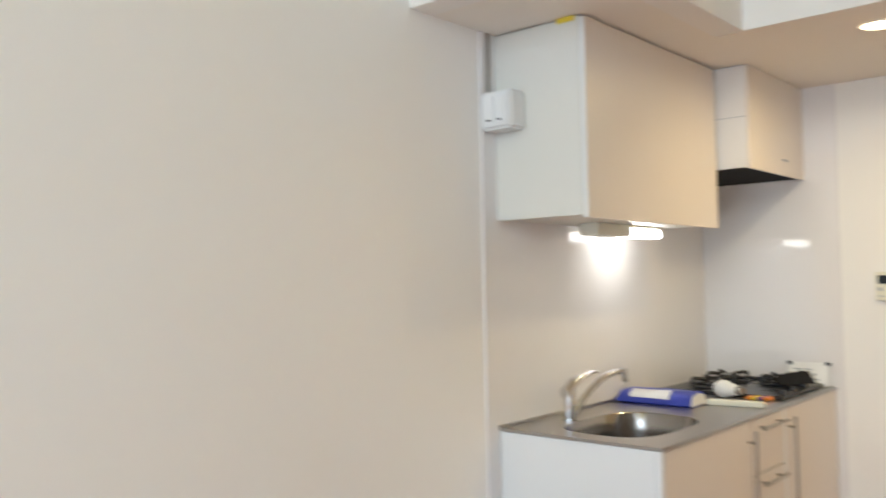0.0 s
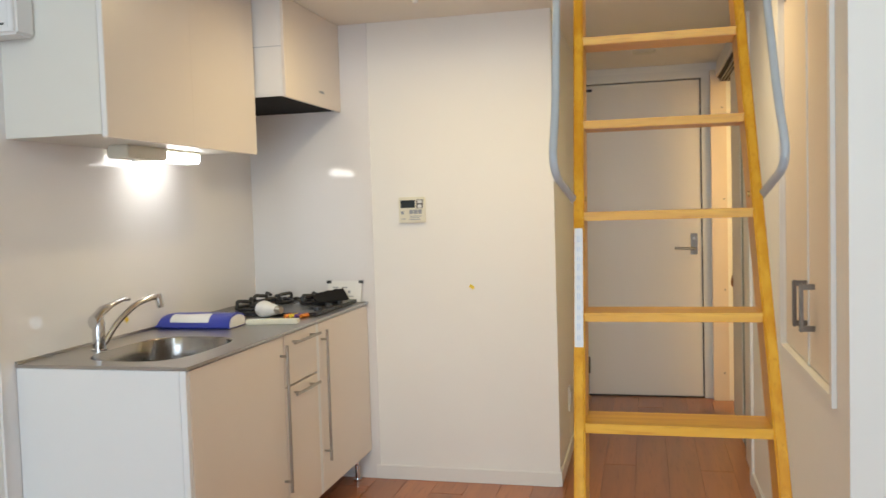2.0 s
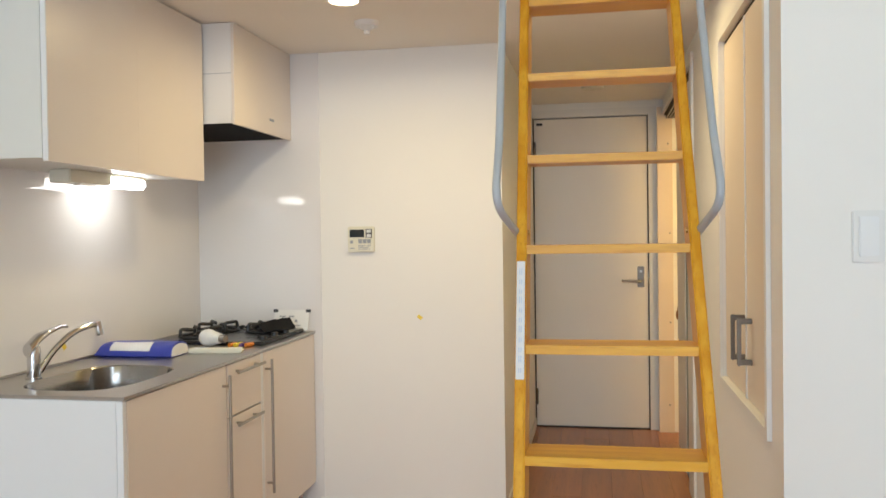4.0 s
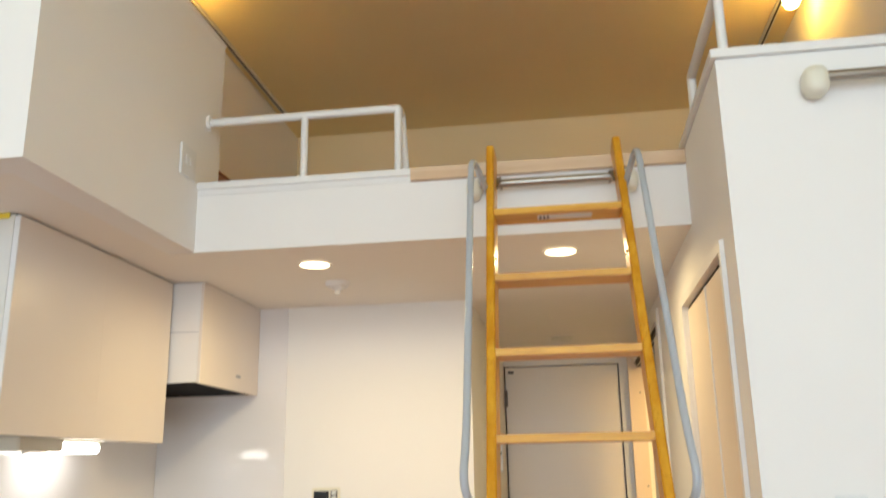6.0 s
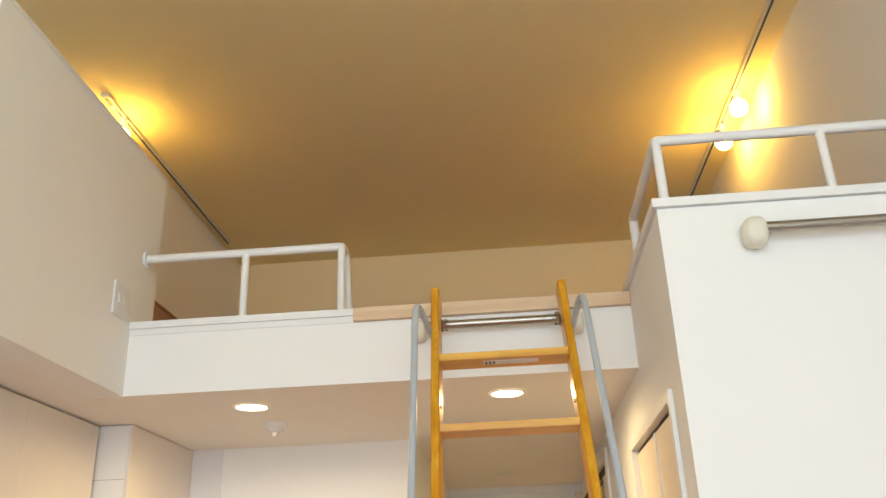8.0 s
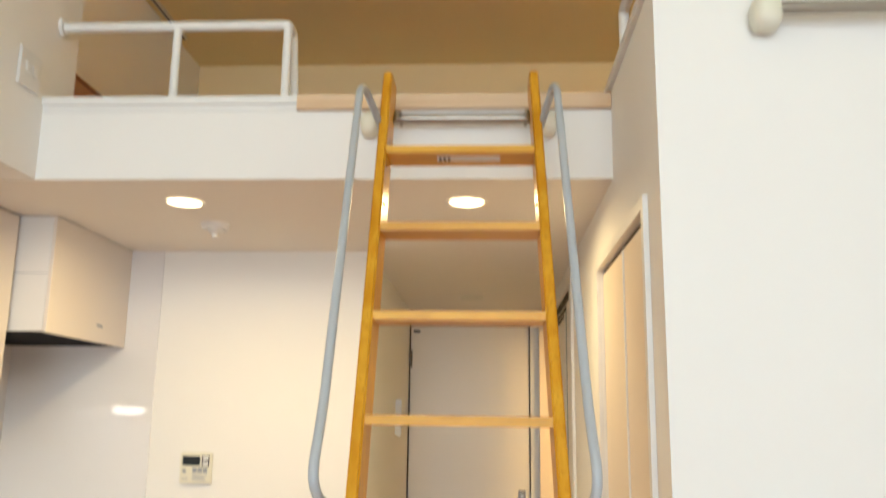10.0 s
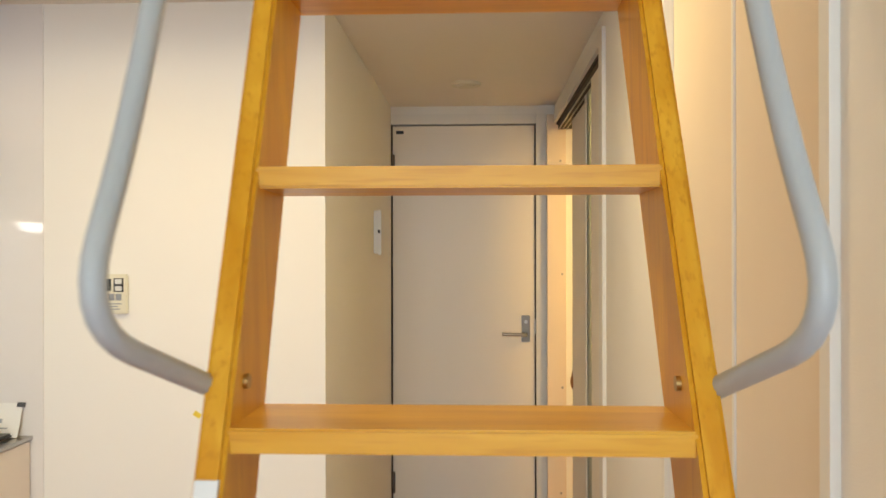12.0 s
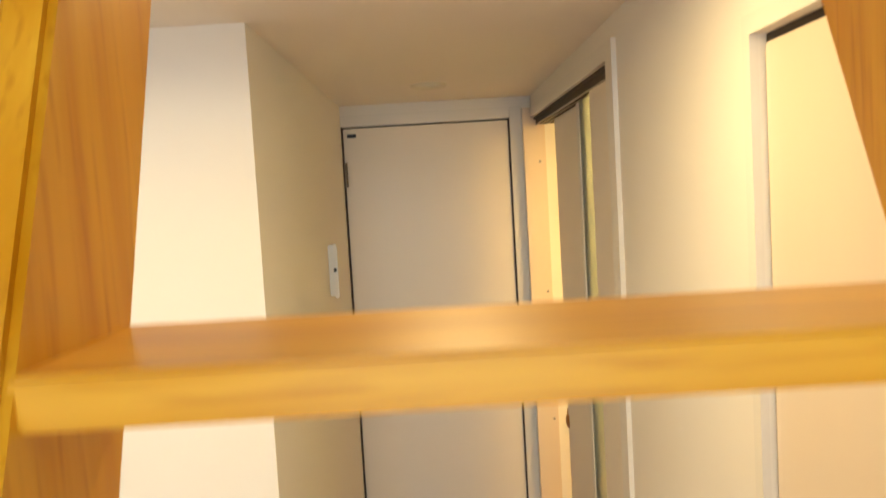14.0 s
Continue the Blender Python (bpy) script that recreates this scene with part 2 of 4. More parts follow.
def mesh_of(name, bm, mat, smooth=True):
    bmesh.ops.recalc_face_normals(bm, faces=bm.faces)
    data = bpy.data.meshes.new(name)
    bm.to_mesh(data)
    bm.free()
    data.materials.append(mat)
    if smooth:
        for poly in data.polygons:
            poly.use_smooth = True
        data.set_sharp_from_angle(angle=radians(35))
    return data


def thing(name, base, label, category, group=""):
    ob = new(name)
    ob.location, ob.empty_display_size = base, 0.05
    return tagged(ob, label, category, group)


def part(name, bm, mat, parent, label=""):
    ob = new(name, mesh_of(name, bm, mat))
    ob.parent = parent
    if parent.data is None:
        ob.location = -Vector(parent.location)
    return tagged(ob, label)


def solid(name, bm, mat, label, category, kind="", group=""):
    return tagged(new(name, mesh_of(name, bm, mat)), label, category, group, kind)


def structure(name, bm, mat, label, category):
    return solid(name, bm, mat, label, category, "structure")


def pierced_x(x0, x1, y0, y1, z0, z1, holes):
    """A wall across x with rectangular holes (y0, y1, z0, z1), in order along y."""
    bm, y = bmesh.new(), y0
    for a, b, c, d in holes:
        box(bm, x0, x1, y, a, z0, z1)
        if c > z0:
            box(bm, x0, x1, a, b, z0, c)
        if d < z1:
            box(bm, x0, x1, a, b, d, z1)
        y = b
    box(bm, x0, x1, y, y1, z0, z1)
    return bm


def pierced_y(y0, y1, x0, x1, z0, z1, holes):
    bm, x = bmesh.new(), x0
    for a, b, rows in holes:
        box(bm, x, a, y0, y1, z0, z1)
        z = z0
        for c, d in rows:
            if c > z:
                box(bm, a, b, y0, y1, z, c)
            z = d
        if z < z1:
            box(bm, a, b, y0, y1, z, z1)
        x = b
    box(bm, x, x1, y0, y1, z0, z1)
    return bm


# ---- structure ----
structure("floor", boxes((XL - 0.1, XR + 0.1, YW - 0.1, YD + 0.1, -0.12, -0.012)), FLOOR_GAP, "reddish brown wood plank floor with thin dark joints", "floor")
structure("wall_left", boxes((XL - 0.1, XL, YW - 0.1, YD + 0.1, 0, ZT)), PAPER, "plain off-white papered wall beside the kitchen", "wall")
structure("wall_right", boxes((XR, XR + 0.1, YW - 0.1, YD + 0.1, 0, ZT)), PAPER, "plain off-white papered side wall", "wall")
structure("wall_window", pierced_y(YW - 0.1, YW, XL, XR, 0, ZT, [(-1.2, 1.2, [(0.06, 2.1), (2.3, 3.4)])]), PAPER, "off-white papered wall with a tall window", "wall")
structure("wall_entrance", pierced_y(YD, YD + 0.1, XL, XR, 0, ZS, [(-0.343, 0.413, [(0.0, 2.083)])]), PAPER, "off-white papered wall round the entrance door", "wall")
structure("wall_loft", boxes((XL, XR, YD + 0.006, YD + 0.1, 2.388, ZT)), LAMPLIT_LOFT_PAPER, "papered wall behind the loft, tinted yellow in place of lamplight", "wall")
structure("wall_stove", boxes((XL, XC, YK, YK + 0.1, 0, ZS)), PAPER, "off-white papered wall behind the stove", "wall")
structure("wall_corridor", boxes((XC - 0.1, XC, YK + 0.1, YD, 0, ZS)), PAPER, "off-white papered corridor wall", "wall")
structure("wall_closet_front", boxes((XB, XR, YF, YF + 0.1, 0, 2.44)), PAPER, "bright white papered front of the closet block", "wall")
CY0, CY1, CZ0, CZ1 = 2.425, 3.215, 0.80, 1.966
SY0, SY1, SZ1 = 4.16, 5.79, 2.075
structure("wall_closet", pierced_x(XB, XB + 0.1, YF + 0.1, YD, 0, ZS, [(CY0, CY1, CZ0, CZ1), (SY0, SY1, 0.0, SZ1)]), PAPER, "off-white papered wall with a raised closet and a sliding door", "wall")
structure("wall_closet_top", boxes((XB, XB + 0.1, YF + 0.1, YL, ZS, 2.44)), PAPER, "off-white papered side of the closet block below the loft", "wall")
structure("wall_washroom", boxes((XB + 0.1, XR, 4.0, 4.08, 0, ZS)), PAPER, "cream papered wall of the washroom", "wall")
structure("ceiling", boxes((XL - 0.1, XR + 0.1, YW - 0.1, YD + 0.1, ZT, ZT + 0.1)), LAMPLIT_CEIL_PAPER, "papered high ceiling over the room and loft, warm lamplight put into its colour", "ceiling")
structure("ceiling_under_loft", boxes((XL, XB, YL + 0.012, YD, ZS, 2.387), (XL, XP - 0.1, YN + 0.1, YL + 0.012, ZS, 2.36)), SOFFIT, "white papered soffit under the loft", "ceiling")
structure("wall_loft_front", boxes((XP, XB, YL, YL + 0.012, ZS, 2.387)), PAPER, "bright white papered front of the loft edge", "wall")
structure("ceiling_closet_block", boxes((XB + 0.1, XR, YF + 0.1, YD, ZS, 2.36)), SOFFIT, "white papered ceiling of the closet block", "ceiling")
structure("floor_loft", boxes((XL, XB + 0.1, YL + 0.021, YD + 0.006, 2.388, ZF), (XB + 0.102, XR, YF + 0.1, YD + 0.006, 2.362, ZF), (XL, XP - 0.102, YN + 0.102, YL + 0.018, 2.362, ZF)), FLOOR, "brown wooden loft floor", "floor")
structure("wall_parapet", boxes((XP - 0.1, XP, YN, YL, ZS, 3.065), (XP - 0.1, XP, YL, 3.06, 2.388, 3.065), (XL, XP - 0.1, YN, YN + 0.1, ZS, 3.065)), PAPER, "off-white papered parapet wall over the kitchen", "wall")
structure("trim_parapet", boxes((XP - 0.106, XP + 0.004, YN - 0.004, 3.064, 3.065, 3.077), (XL, XP - 0.108, YN - 0.004, YN + 0.106, 3.065, 3.077)), TRIM, "thin white cap on the parapet wall", "trim")
structure("trim_loft_edge", boxes((XP, -0.413, YL, YL + 0.02, 2.388, 2.41), (XP, -0.413, YL - 0.01, YL + 0.14, 2.41, 2.434)), TRIM, "white cap along the loft edge", "trim")
structure("trim_loft_step", boxes((-0.411, XB - 0.002, YL - 0.02, YL + 0.14, 2.388, 2.432)), BEECH, "pale beech nosing where the ladder meets the loft", "trim")
structure("trim_closet_block", boxes((XB - 0.012, XR, YF - 0.012, YF + 0.10, 2.442, 2.466), (XB - 0.012, XB + 0.10, YF + 0.101, YL + 0.1, 2.442, 2.466)), TRIM, "white cap on the closet block", "trim")


def baseboard(rows):
    structure("baseboard", boxes(*rows, bevel=0.003), TRIM, "low white baseboard along the papered walls", "baseboard")


baseboard([(-1.23, XC, YK - 0.009, YK, 0, 0.068), (XC, XC + 0.009, YK - 0.009, YD - 0.03, 0, 0.068),
           (XB - 0.009, XB, YF - 0.009, SY0 - 0.07, 0, 0.068), (XB, XR, YF - 0.009, YF, 0, 0.068),
           (XL, XL + 0.009, YW, 2.26, 0, 0.068), (XR - 0.009, XR, YW, YF - 0.01, 0, 0.068)])
structure("kitchen_panel_side", boxes((XL, XL + 0.004, 2.27, YK, 0, ZS)), PANEL, "glossy white panel behind the sink", "panel")
structure("kitchen_panel_back", boxes((XL + 0.004, -1.215, YK - 0.004, YK, 0, ZS)), PANEL, "glossy white panel behind the stove", "panel")
structure("trim_panel", boxes((XL, XL + 0.008, 2.262, 2.27, 0, ZS), (-1.215, -1.211, YK - 0.005, YK, 0, ZS)), PANEL, "slim white edge of the kitchen panel", "trim")


# ---- ladder ----
LX, LW = 0.0985, 0.369           # middle and inner width
SLOPE = 0.474                   # run for each metre of rise


def front_of_ladder(z):
    return 2.234 + SLOPE * (z - 1.503)


def slanted(bm, x0, x1, z0, z1, depth, ahead=0.0, bevel=0.004):
    """A board that leans as the ladder does, its front edge on the ladder's front line."""
    made = []
    for x in (x0, x1):
        for z, y in ((z0, front_of_ladder(z0)), (z0, front_of_ladder(z0) + depth), (z1, front_of_ladder(z1) + depth), (z1, front_of_ladder(z1))):
            made.append(bm.verts.new((x, y - ahead, z)))
    a, b = made[:4], made[4:]
    faces = [bm.faces.new(a), bm.faces.new(b[::-1])]
    for i in range(4):
        faces.append(bm.faces.new((a[i], b[i], b[(i + 1) % 4], a[(i + 1) % 4])))
    bmesh.ops.bevel(bm, geom=list({e for f in faces for e in f.edges}), offset=bevel, segments=2, affect="EDGES")
    return bm


def build_ladder():
    ladder = thing("loft_ladder", (LX, front_of_ladder(0), 0), "varnished golden pine loft ladder with grey tube handrails", "ladder")
    for side in (-1, 1):
        x0 = LX + side * LW / 2
        x1 = x0 + side * 0.024
        stile = part("stile", slanted(bmesh.new(), min(x0, x1), max(x0, x1), 0.0, 2.412, 0.118), PINE, ladder)
        xo = x1 + side * 0.026
        rail = [(x1 - side * 0.002, front_of_ladder(1.31) + 0.03, 1.306), (xo + side * 0.006, front_of_ladder(1.36) - 0.175, 1.375),
                (xo, front_of_ladder(1.5) - 0.172, 1.5), (xo, front_of_ladder(2.27) - 0.15, 2.30), (x1 - side * 0.002, front_of_ladder(2.23) + 0.04, 2.235)]
        part("handrail", tube(rail, 0.0092, radius=0.07), GREY_TUBE, ladder, "grey powder-coated tube handrail")
        for z in (1.312, 2.0):
            y = front_of_ladder(z) + 0.035
            part("bolt", rods(((x0 - side * 0.004, y, z), (x0 + side * 0.002, y, z), 0.0065, 12)), BRASS, ladder, "dull brass bolt head")
        y = front_of_ladder(2.33) + 0.06
        hook = tube([(x0 - side * 0.004, y, 2.275), (x0 - side * 0.004, y + 0.03, 2.315), (x0 - side * 0.004, YL - 0.062, 2.358), (x0 - side * 0.004, YL - 0.028, 2.36), (x0 - side * 0.004, YL - 0.024, 2.33)], 0.0045, 8, 0.02)
        part("hook", hook, NICKEL, ladder, "steel hook over the hanging bar")
    for k in range(-6, 4):
        z = 1.502 + 0.2208 * k
        y = front_of_ladder(z)
        bm = boxes((LX - LW / 2 - 0.004, LX + LW / 2 + 0.004, y + 0.002, y + 0.114, z - 0.0205, z), bevel=0.002)
        tread = part("tread", bm, PINE_X, ladder)
        if k == 3:
            sticker = part("sticker", boxes((LX - 0.06, LX + 0.10, y + 0.03, y + 0.07, z - 0.022, z - 0.0205)), SHEET, tread, "pale maker's label")
            for i in range(3):
                part("mark", boxes((LX - 0.055 + i * 0.011, LX - 0.048 + i * 0.011, y + 0.034, y + 0.066, z - 0.0225, z - 0.0215)), BLACK, tread, "dark printed bar")
    z0, z1 = 0.99, 1.245
    xs = LX - LW / 2 - 0.024
    label = bmesh.new()
    slanted(label, xs + 0.002, xs + 0.021, z0, z1, 0.004, 0.0012, 0.0004)
    part("warning_strip", label, SHEET, ladder, "white warning strip on the stile")
    for i in range(11):
        za = z0 + 0.014 + i * 0.021
        for dx in (0.008, 0.0125):
            part("mark", slanted(bmesh.new(), xs + dx, xs + dx + 0.0022, za, za + 0.010 + 0.004 * (i % 3 == 1), 0.003, 0.002, 0.0003), PALE_MARK, ladder, "small pale blue print")
    return ladder


# the ladder leans a little to the kitchen side and narrows upwards
for piece in build_ladder().children_recursive:
    for v in piece.data.vertices:
        v.co.x -= (0.0204 + 0.006 * (v.co.x - LX)) * (v.co.z - 1.5)

bar = thing("ladder_bar", (LX, YL - 0.06, 2.33), "polished steel bar with cream end caps on the loft front", "bar")
part("tube", rods(((-0.18, YL - 0.045, 2.345), (0.32, YL - 0.045, 2.345), 0.014, 20)), NICKEL, bar)
for x in (-0.19, 0.326):
    part("end_cap", pebble(bmesh.new(), (x, YL - 0.033, 2.332), (0.05, 0.065, 0.072)), CREAM, bar, "cream plastic end cap")

hanging = thing("hanging_bar", (1.0, YF - 0.06, 2.35), "steel clothes bar with cream end caps high on the closet front", "bar")
part("tube", rods(((0.74, YF - 0.05, 2.347), (1.42, YF - 0.05, 2.347), 0.014, 20)), NICKEL, hanging)
for x in (0.738, 1.418):
    part("end_cap", pebble(bmesh.new(), (x, YF - 0.036, 2.34), (0.062, 0.071, 0.078)), CREAM, hanging, "cream plastic end cap")


# ---- rails of the loft ----
def guard(name, points, posts, flange, label):
    rail = thing(name, (points[0][0], points[0][1], 2.434), label, "railing")
    part("top_tube", tube(points, 0.0155, radius=0.012), TRIM, rail)
    for x, y, z0, z1 in posts:
        part("post", rods(((x, y, z0), (x, y, z1), 0.0135, 14)), TRIM, rail)
    for a, b in flange:
        part("flange", rods((a, b, 0.03, 20)), TRIM, rail, "round white wall plate")
    return rail


ZR = 2.70
guard("loft_railing", [(XP + 0.004, 2.955, ZR - 0.005), (-0.47, 2.955, ZR - 0.005), (-0.47, 3.02, ZR - 0.005), (-0.455, 3.02, 2.436)],
      [(-0.82, 2.955, 2.434, ZR - 0.005), (-0.47, 2.955, 2.434, ZR - 0.005)], [((XP, 2.955, ZR - 0.005), (XP + 0.01, 2.955, ZR - 0.005))],
      "white painted tube railing on the loft edge")
guard("closet_top_railing", [(0.558, 2.90, 2.466), (0.558, 2.90, ZR), (0.558, 2.365, ZR), (1.448, 2.365, ZR)],
      [(0.558, 2.365, 2.466, ZR), (1.012, 2.365, 2.466, ZR)], [((XR - 0.01, 2.365, ZR), (XR, 2.365, ZR))],
      "white painted tube railing on the closet block")


wainscot = thing("wainscot", (XL, 4.1, ZF), "low reddish brown wooden wainscot on the loft side wall", "wainscot")
part("board", boxes((XL + 0.001, XL + 0.018, 3.30, 4.98, ZF + 0.001, 3.072), bevel=0.003), FLOOR, wainscot)
part("rail", boxes((XL + 0.001, XL + 0.024, 3.30, 4.98, 3.074, 3.09), bevel=0.003), FLOOR, wainscot, "narrow wooden top rail")


# ---- doors ----
def entrance_door():
    door = tagged(thing("door_1", (0.04, YD, 0), "closed beige-white entrance door with a lever handle", "door"), kind="structure")
    part("frame", boxes((-0.343, -0.3395, YD - 0.012, YD + 0.06, 0, 2.083), (0.4105, 0.413, YD - 0.012, YD + 0.06, 0, 2.083)), GAP, door, "dark gap round the door")
    part("casing", boxes((0.414, 0.472, YD - 0.014, YD, 0, 2.135), (XC, 0.413, YD - 0.014, YD, 2.084, 2.135), bevel=0.003), TRIM, door)
    part("backing", boxes((-0.343, 0.413, YD + 0.052, YD + 0.06, 0, 2.083)), GAP, door, "dark stop behind the door edge")
    leaf = part("leaf", boxes((-0.336, 0.407, YD + 0.004, YD + 0.045, 0.008, 2.076), bevel=0.002), DOOR, door)
    part("threshold", boxes((-0.343, 0.413, YD - 0.012, YD + 0.002, 0, 0.007)), GAP, door)
    part("plate", boxes((0.338, 0.382, YD - 0.004, YD + 0.005, 0.945, 1.083), bevel=0.003), DARK_NICKEL, leaf, "satin nickel lock plate")
    part("lever", tube([(0.36, YD - 0.003, 0.985), (0.36, YD - 0.045, 0.985), (0.235, YD - 0.045, 0.99)], 0.0085, 12, 0.012), NICKEL, leaf, "satin nickel lever")
    part("thumb_turn", rods(((0.36, YD - 0.012, 1.05), (0.36, YD, 1.05), 0.009, 14)), NICKEL, leaf)
    part("latch", boxes((0.4065, 0.411, YD - 0.006, YD + 0.02, 0.99, 1.06)), NICKEL, leaf)
    for z in (0.207, 1.87):
        part("hinge", rods(((-0.334, YD - 0.006, z - 0.055), (-0.334, YD - 0.006, z + 0.055), 0.010, 12)), DARK_NICKEL, leaf, "dark steel hinge")
    part("label", boxes((-0.318, -0.278, YD + 0.002, YD + 0.006, 2.035, 2.052)), BLACK, leaf, "small black label")
    return door


def closet_door():
    y0, y1, z0, z1 = CY0, CY1, CZ0, CZ1
    closet = tagged(thing("door_2", (XB, (y0 + y1) / 2, z0), "closed raised folding closet door of pale wood-grain board", "door"), kind="structure")
    f = 0.028
    part("casing", boxes((XB - 0.012, XB, y0 - f, y0, z0 - f, z1 + f), (XB - 0.012, XB, y1, y1 + f, z0 - f, z1 + f),
                         (XB - 0.012, XB, y0, y1, z1, z1 + f), (XB - 0.012, XB, y0, y1, z0 - f, z0)), TRIM, closet, "white casing")
    part("track", boxes((XB + 0.012, XB + 0.05, y0, y1, z1 - 0.012, z1)), GAP, closet, "dark top track")
    part("back", boxes((XB + 0.05, XB + 0.06, y0, y1, z0, z1)), GAP, closet)
    mid = 2.80
    for a, b, hy in ((y0 + 0.003, mid - 0.002, mid - 0.085), (mid + 0.002, y1 - 0.003, mid + 0.03)):
        leaf = part("leaf", boxes((XB + 0.008, XB + 0.03, a, b, z0 + 0.004, z1 - 0.012), bevel=0.003), LEAF, closet)
        handle = bmesh.new()
        for z in (0.925, 1.045):
            box(handle, XB - 0.026, XB + 0.009, hy - 0.007, hy + 0.007, z - 0.008, z + 0.008, 0.002)
        box(handle, XB - 0.034, XB - 0.022, hy - 0.007, hy + 0.007, 0.915, 1.055, 0.003)
        part("handle", handle, DARK_NICKEL, leaf, "square dark nickel pull")
    part("fold_strip", boxes((XB + 0.004, XB + 0.009, mid - 0.005, mid + 0.005, z0 + 0.004, z1 - 0.014)), TRIM, closet, "white joint strip between the leaves")
    return closet


def sliding_door():
    y0, y1, z1 = SY0, SY1, SZ1
    door = tagged(thing("door_3", (XB, (y0 + y1) / 2, 0), "half-open sliding washroom door with a frosted glass strip", "door"), kind="structure")
    part("casing", boxes((XB - 0.012, XB + 0.012, y0 - 0.075, y0, 0, z1 + 0.045), (XB - 0.012, XB, y0, y1 - 0.016, z1, z1 + 0.045)), TRIM, door, "white casing")
    jamb = part("jamb", boxes((XB - 0.046, XB + 0.05, y1 - 0.015, y1 - 0.001, 0, z1 + 0.045), bevel=0.002), LEAF, door, "pale wood-grain jamb")
    part("jamb_return", boxes((XB - 0.046, XB - 0.001, y1, YD - 0.016, 0, z1 + 0.045)), TRIM, door)
    for x, z in ((XB + 0.022, 1.88), (XB + 0.03, 1.30), (XB + 0.03, 0.72), (XB + 0.022, 0.18)):
        part("screw", rods(((x, y1 - 0.018, z), (x, y1 - 0.015, z), 0.006, 12)), NICKEL, jamb, "small dull screw head")
    part("track", boxes((XB + 0.012, XB + 0.09, y0, y1 - 0.016, z1 - 0.03, z1), (XB + 0.002, XB + 0.012, y0, y1 - 0.016, z1 - 0.01, z1)), GAP, door, "dark triple top track")
    part("channel", boxes(*[(XB + 0.012 + i * 0.02, XB + 0.017 + i * 0.02, y0, y1 - 0.016, z1 - 0.034, z1 - 0.029) for i in range(3)]), NICKEL, door)
    zt = z1 - 0.036
    part("panel", boxes((XB + 0.008, XB + 0.022, 4.163, 4.49, 0.008, zt), bevel=0.002), DOOR, door, "pale wood-grain panel")
    part("panel", boxes((XB + 0.027, XB + 0.041, 4.79, 4.83, 0.008, zt), bevel=0.002), TRIM, door, "white stile of the glazed panel")
    part("panel", boxes((XB + 0.027, XB + 0.041, 4.163, 4.36, 0.008, zt), bevel=0.002), TRIM, door, "white stile of the glazed panel")
    part("glass_strip", boxes((XB + 0.031, XB + 0.036, 4.36, 4.79, 0.008, zt)), FROST, door, "greenish frosted glass strip")
    third = part("panel", boxes((XB + 0.046, XB + 0.060, 4.74, 5.45, 0.008, zt), bevel=0.002), DOOR, door, "pale wood-grain panel")
    pull = ball(bmesh.new(), (XB + 0.053, 5.45, 0.80), 0.036, (0.5, 0.9, 1.0))
    rod(pull, (XB + 0.053, 5.46, 0.83), (XB + 0.053, 5.465, 0.862), 0.012, 12, 0.003)
    part("finger_pull", pull, PULL, third, "brown wooden finger pull")
    return door


entrance_door()
closet_door()
sliding_door()

# window behind the walker
window = tagged(thing("window_1", (0, YW, 0.06), "tall aluminium window with clear panes", "window"), kind="structure")
for z0, z1 in ((0.06, 2.1), (2.3, 3.4)):
    part("window_frame", boxes((-1.2, -1.15, YW - 0.08, YW - 0.02, z0, z1), (1.15, 1.2, YW - 0.08, YW - 0.02, z0, z1), (-0.03, 0.03, YW - 0.08, YW - 0.02, z0 + 0.05, z1 - 0.05),
                               (-1.15, 1.15, YW - 0.08, YW - 0.02, z0, z0 + 0.05), (-1.15, 1.15, YW - 0.08, YW - 0.02, z1 - 0.05, z1)), NICKEL, window)
    for x0, x1 in ((-1.15, -0.03), (0.03, 1.15)):
        pane = part("pane", boxes((x0, x1, YW - 0.053, YW - 0.047, z0 + 0.05, z1 - 0.05)), CLEAR, window)
        pane.visible_shadow = False


# ---- kitchen ----
K0, K1, KX, KZ = 2.332, YK - 0.004, -1.25, 0.86    # near end, far end, front, top


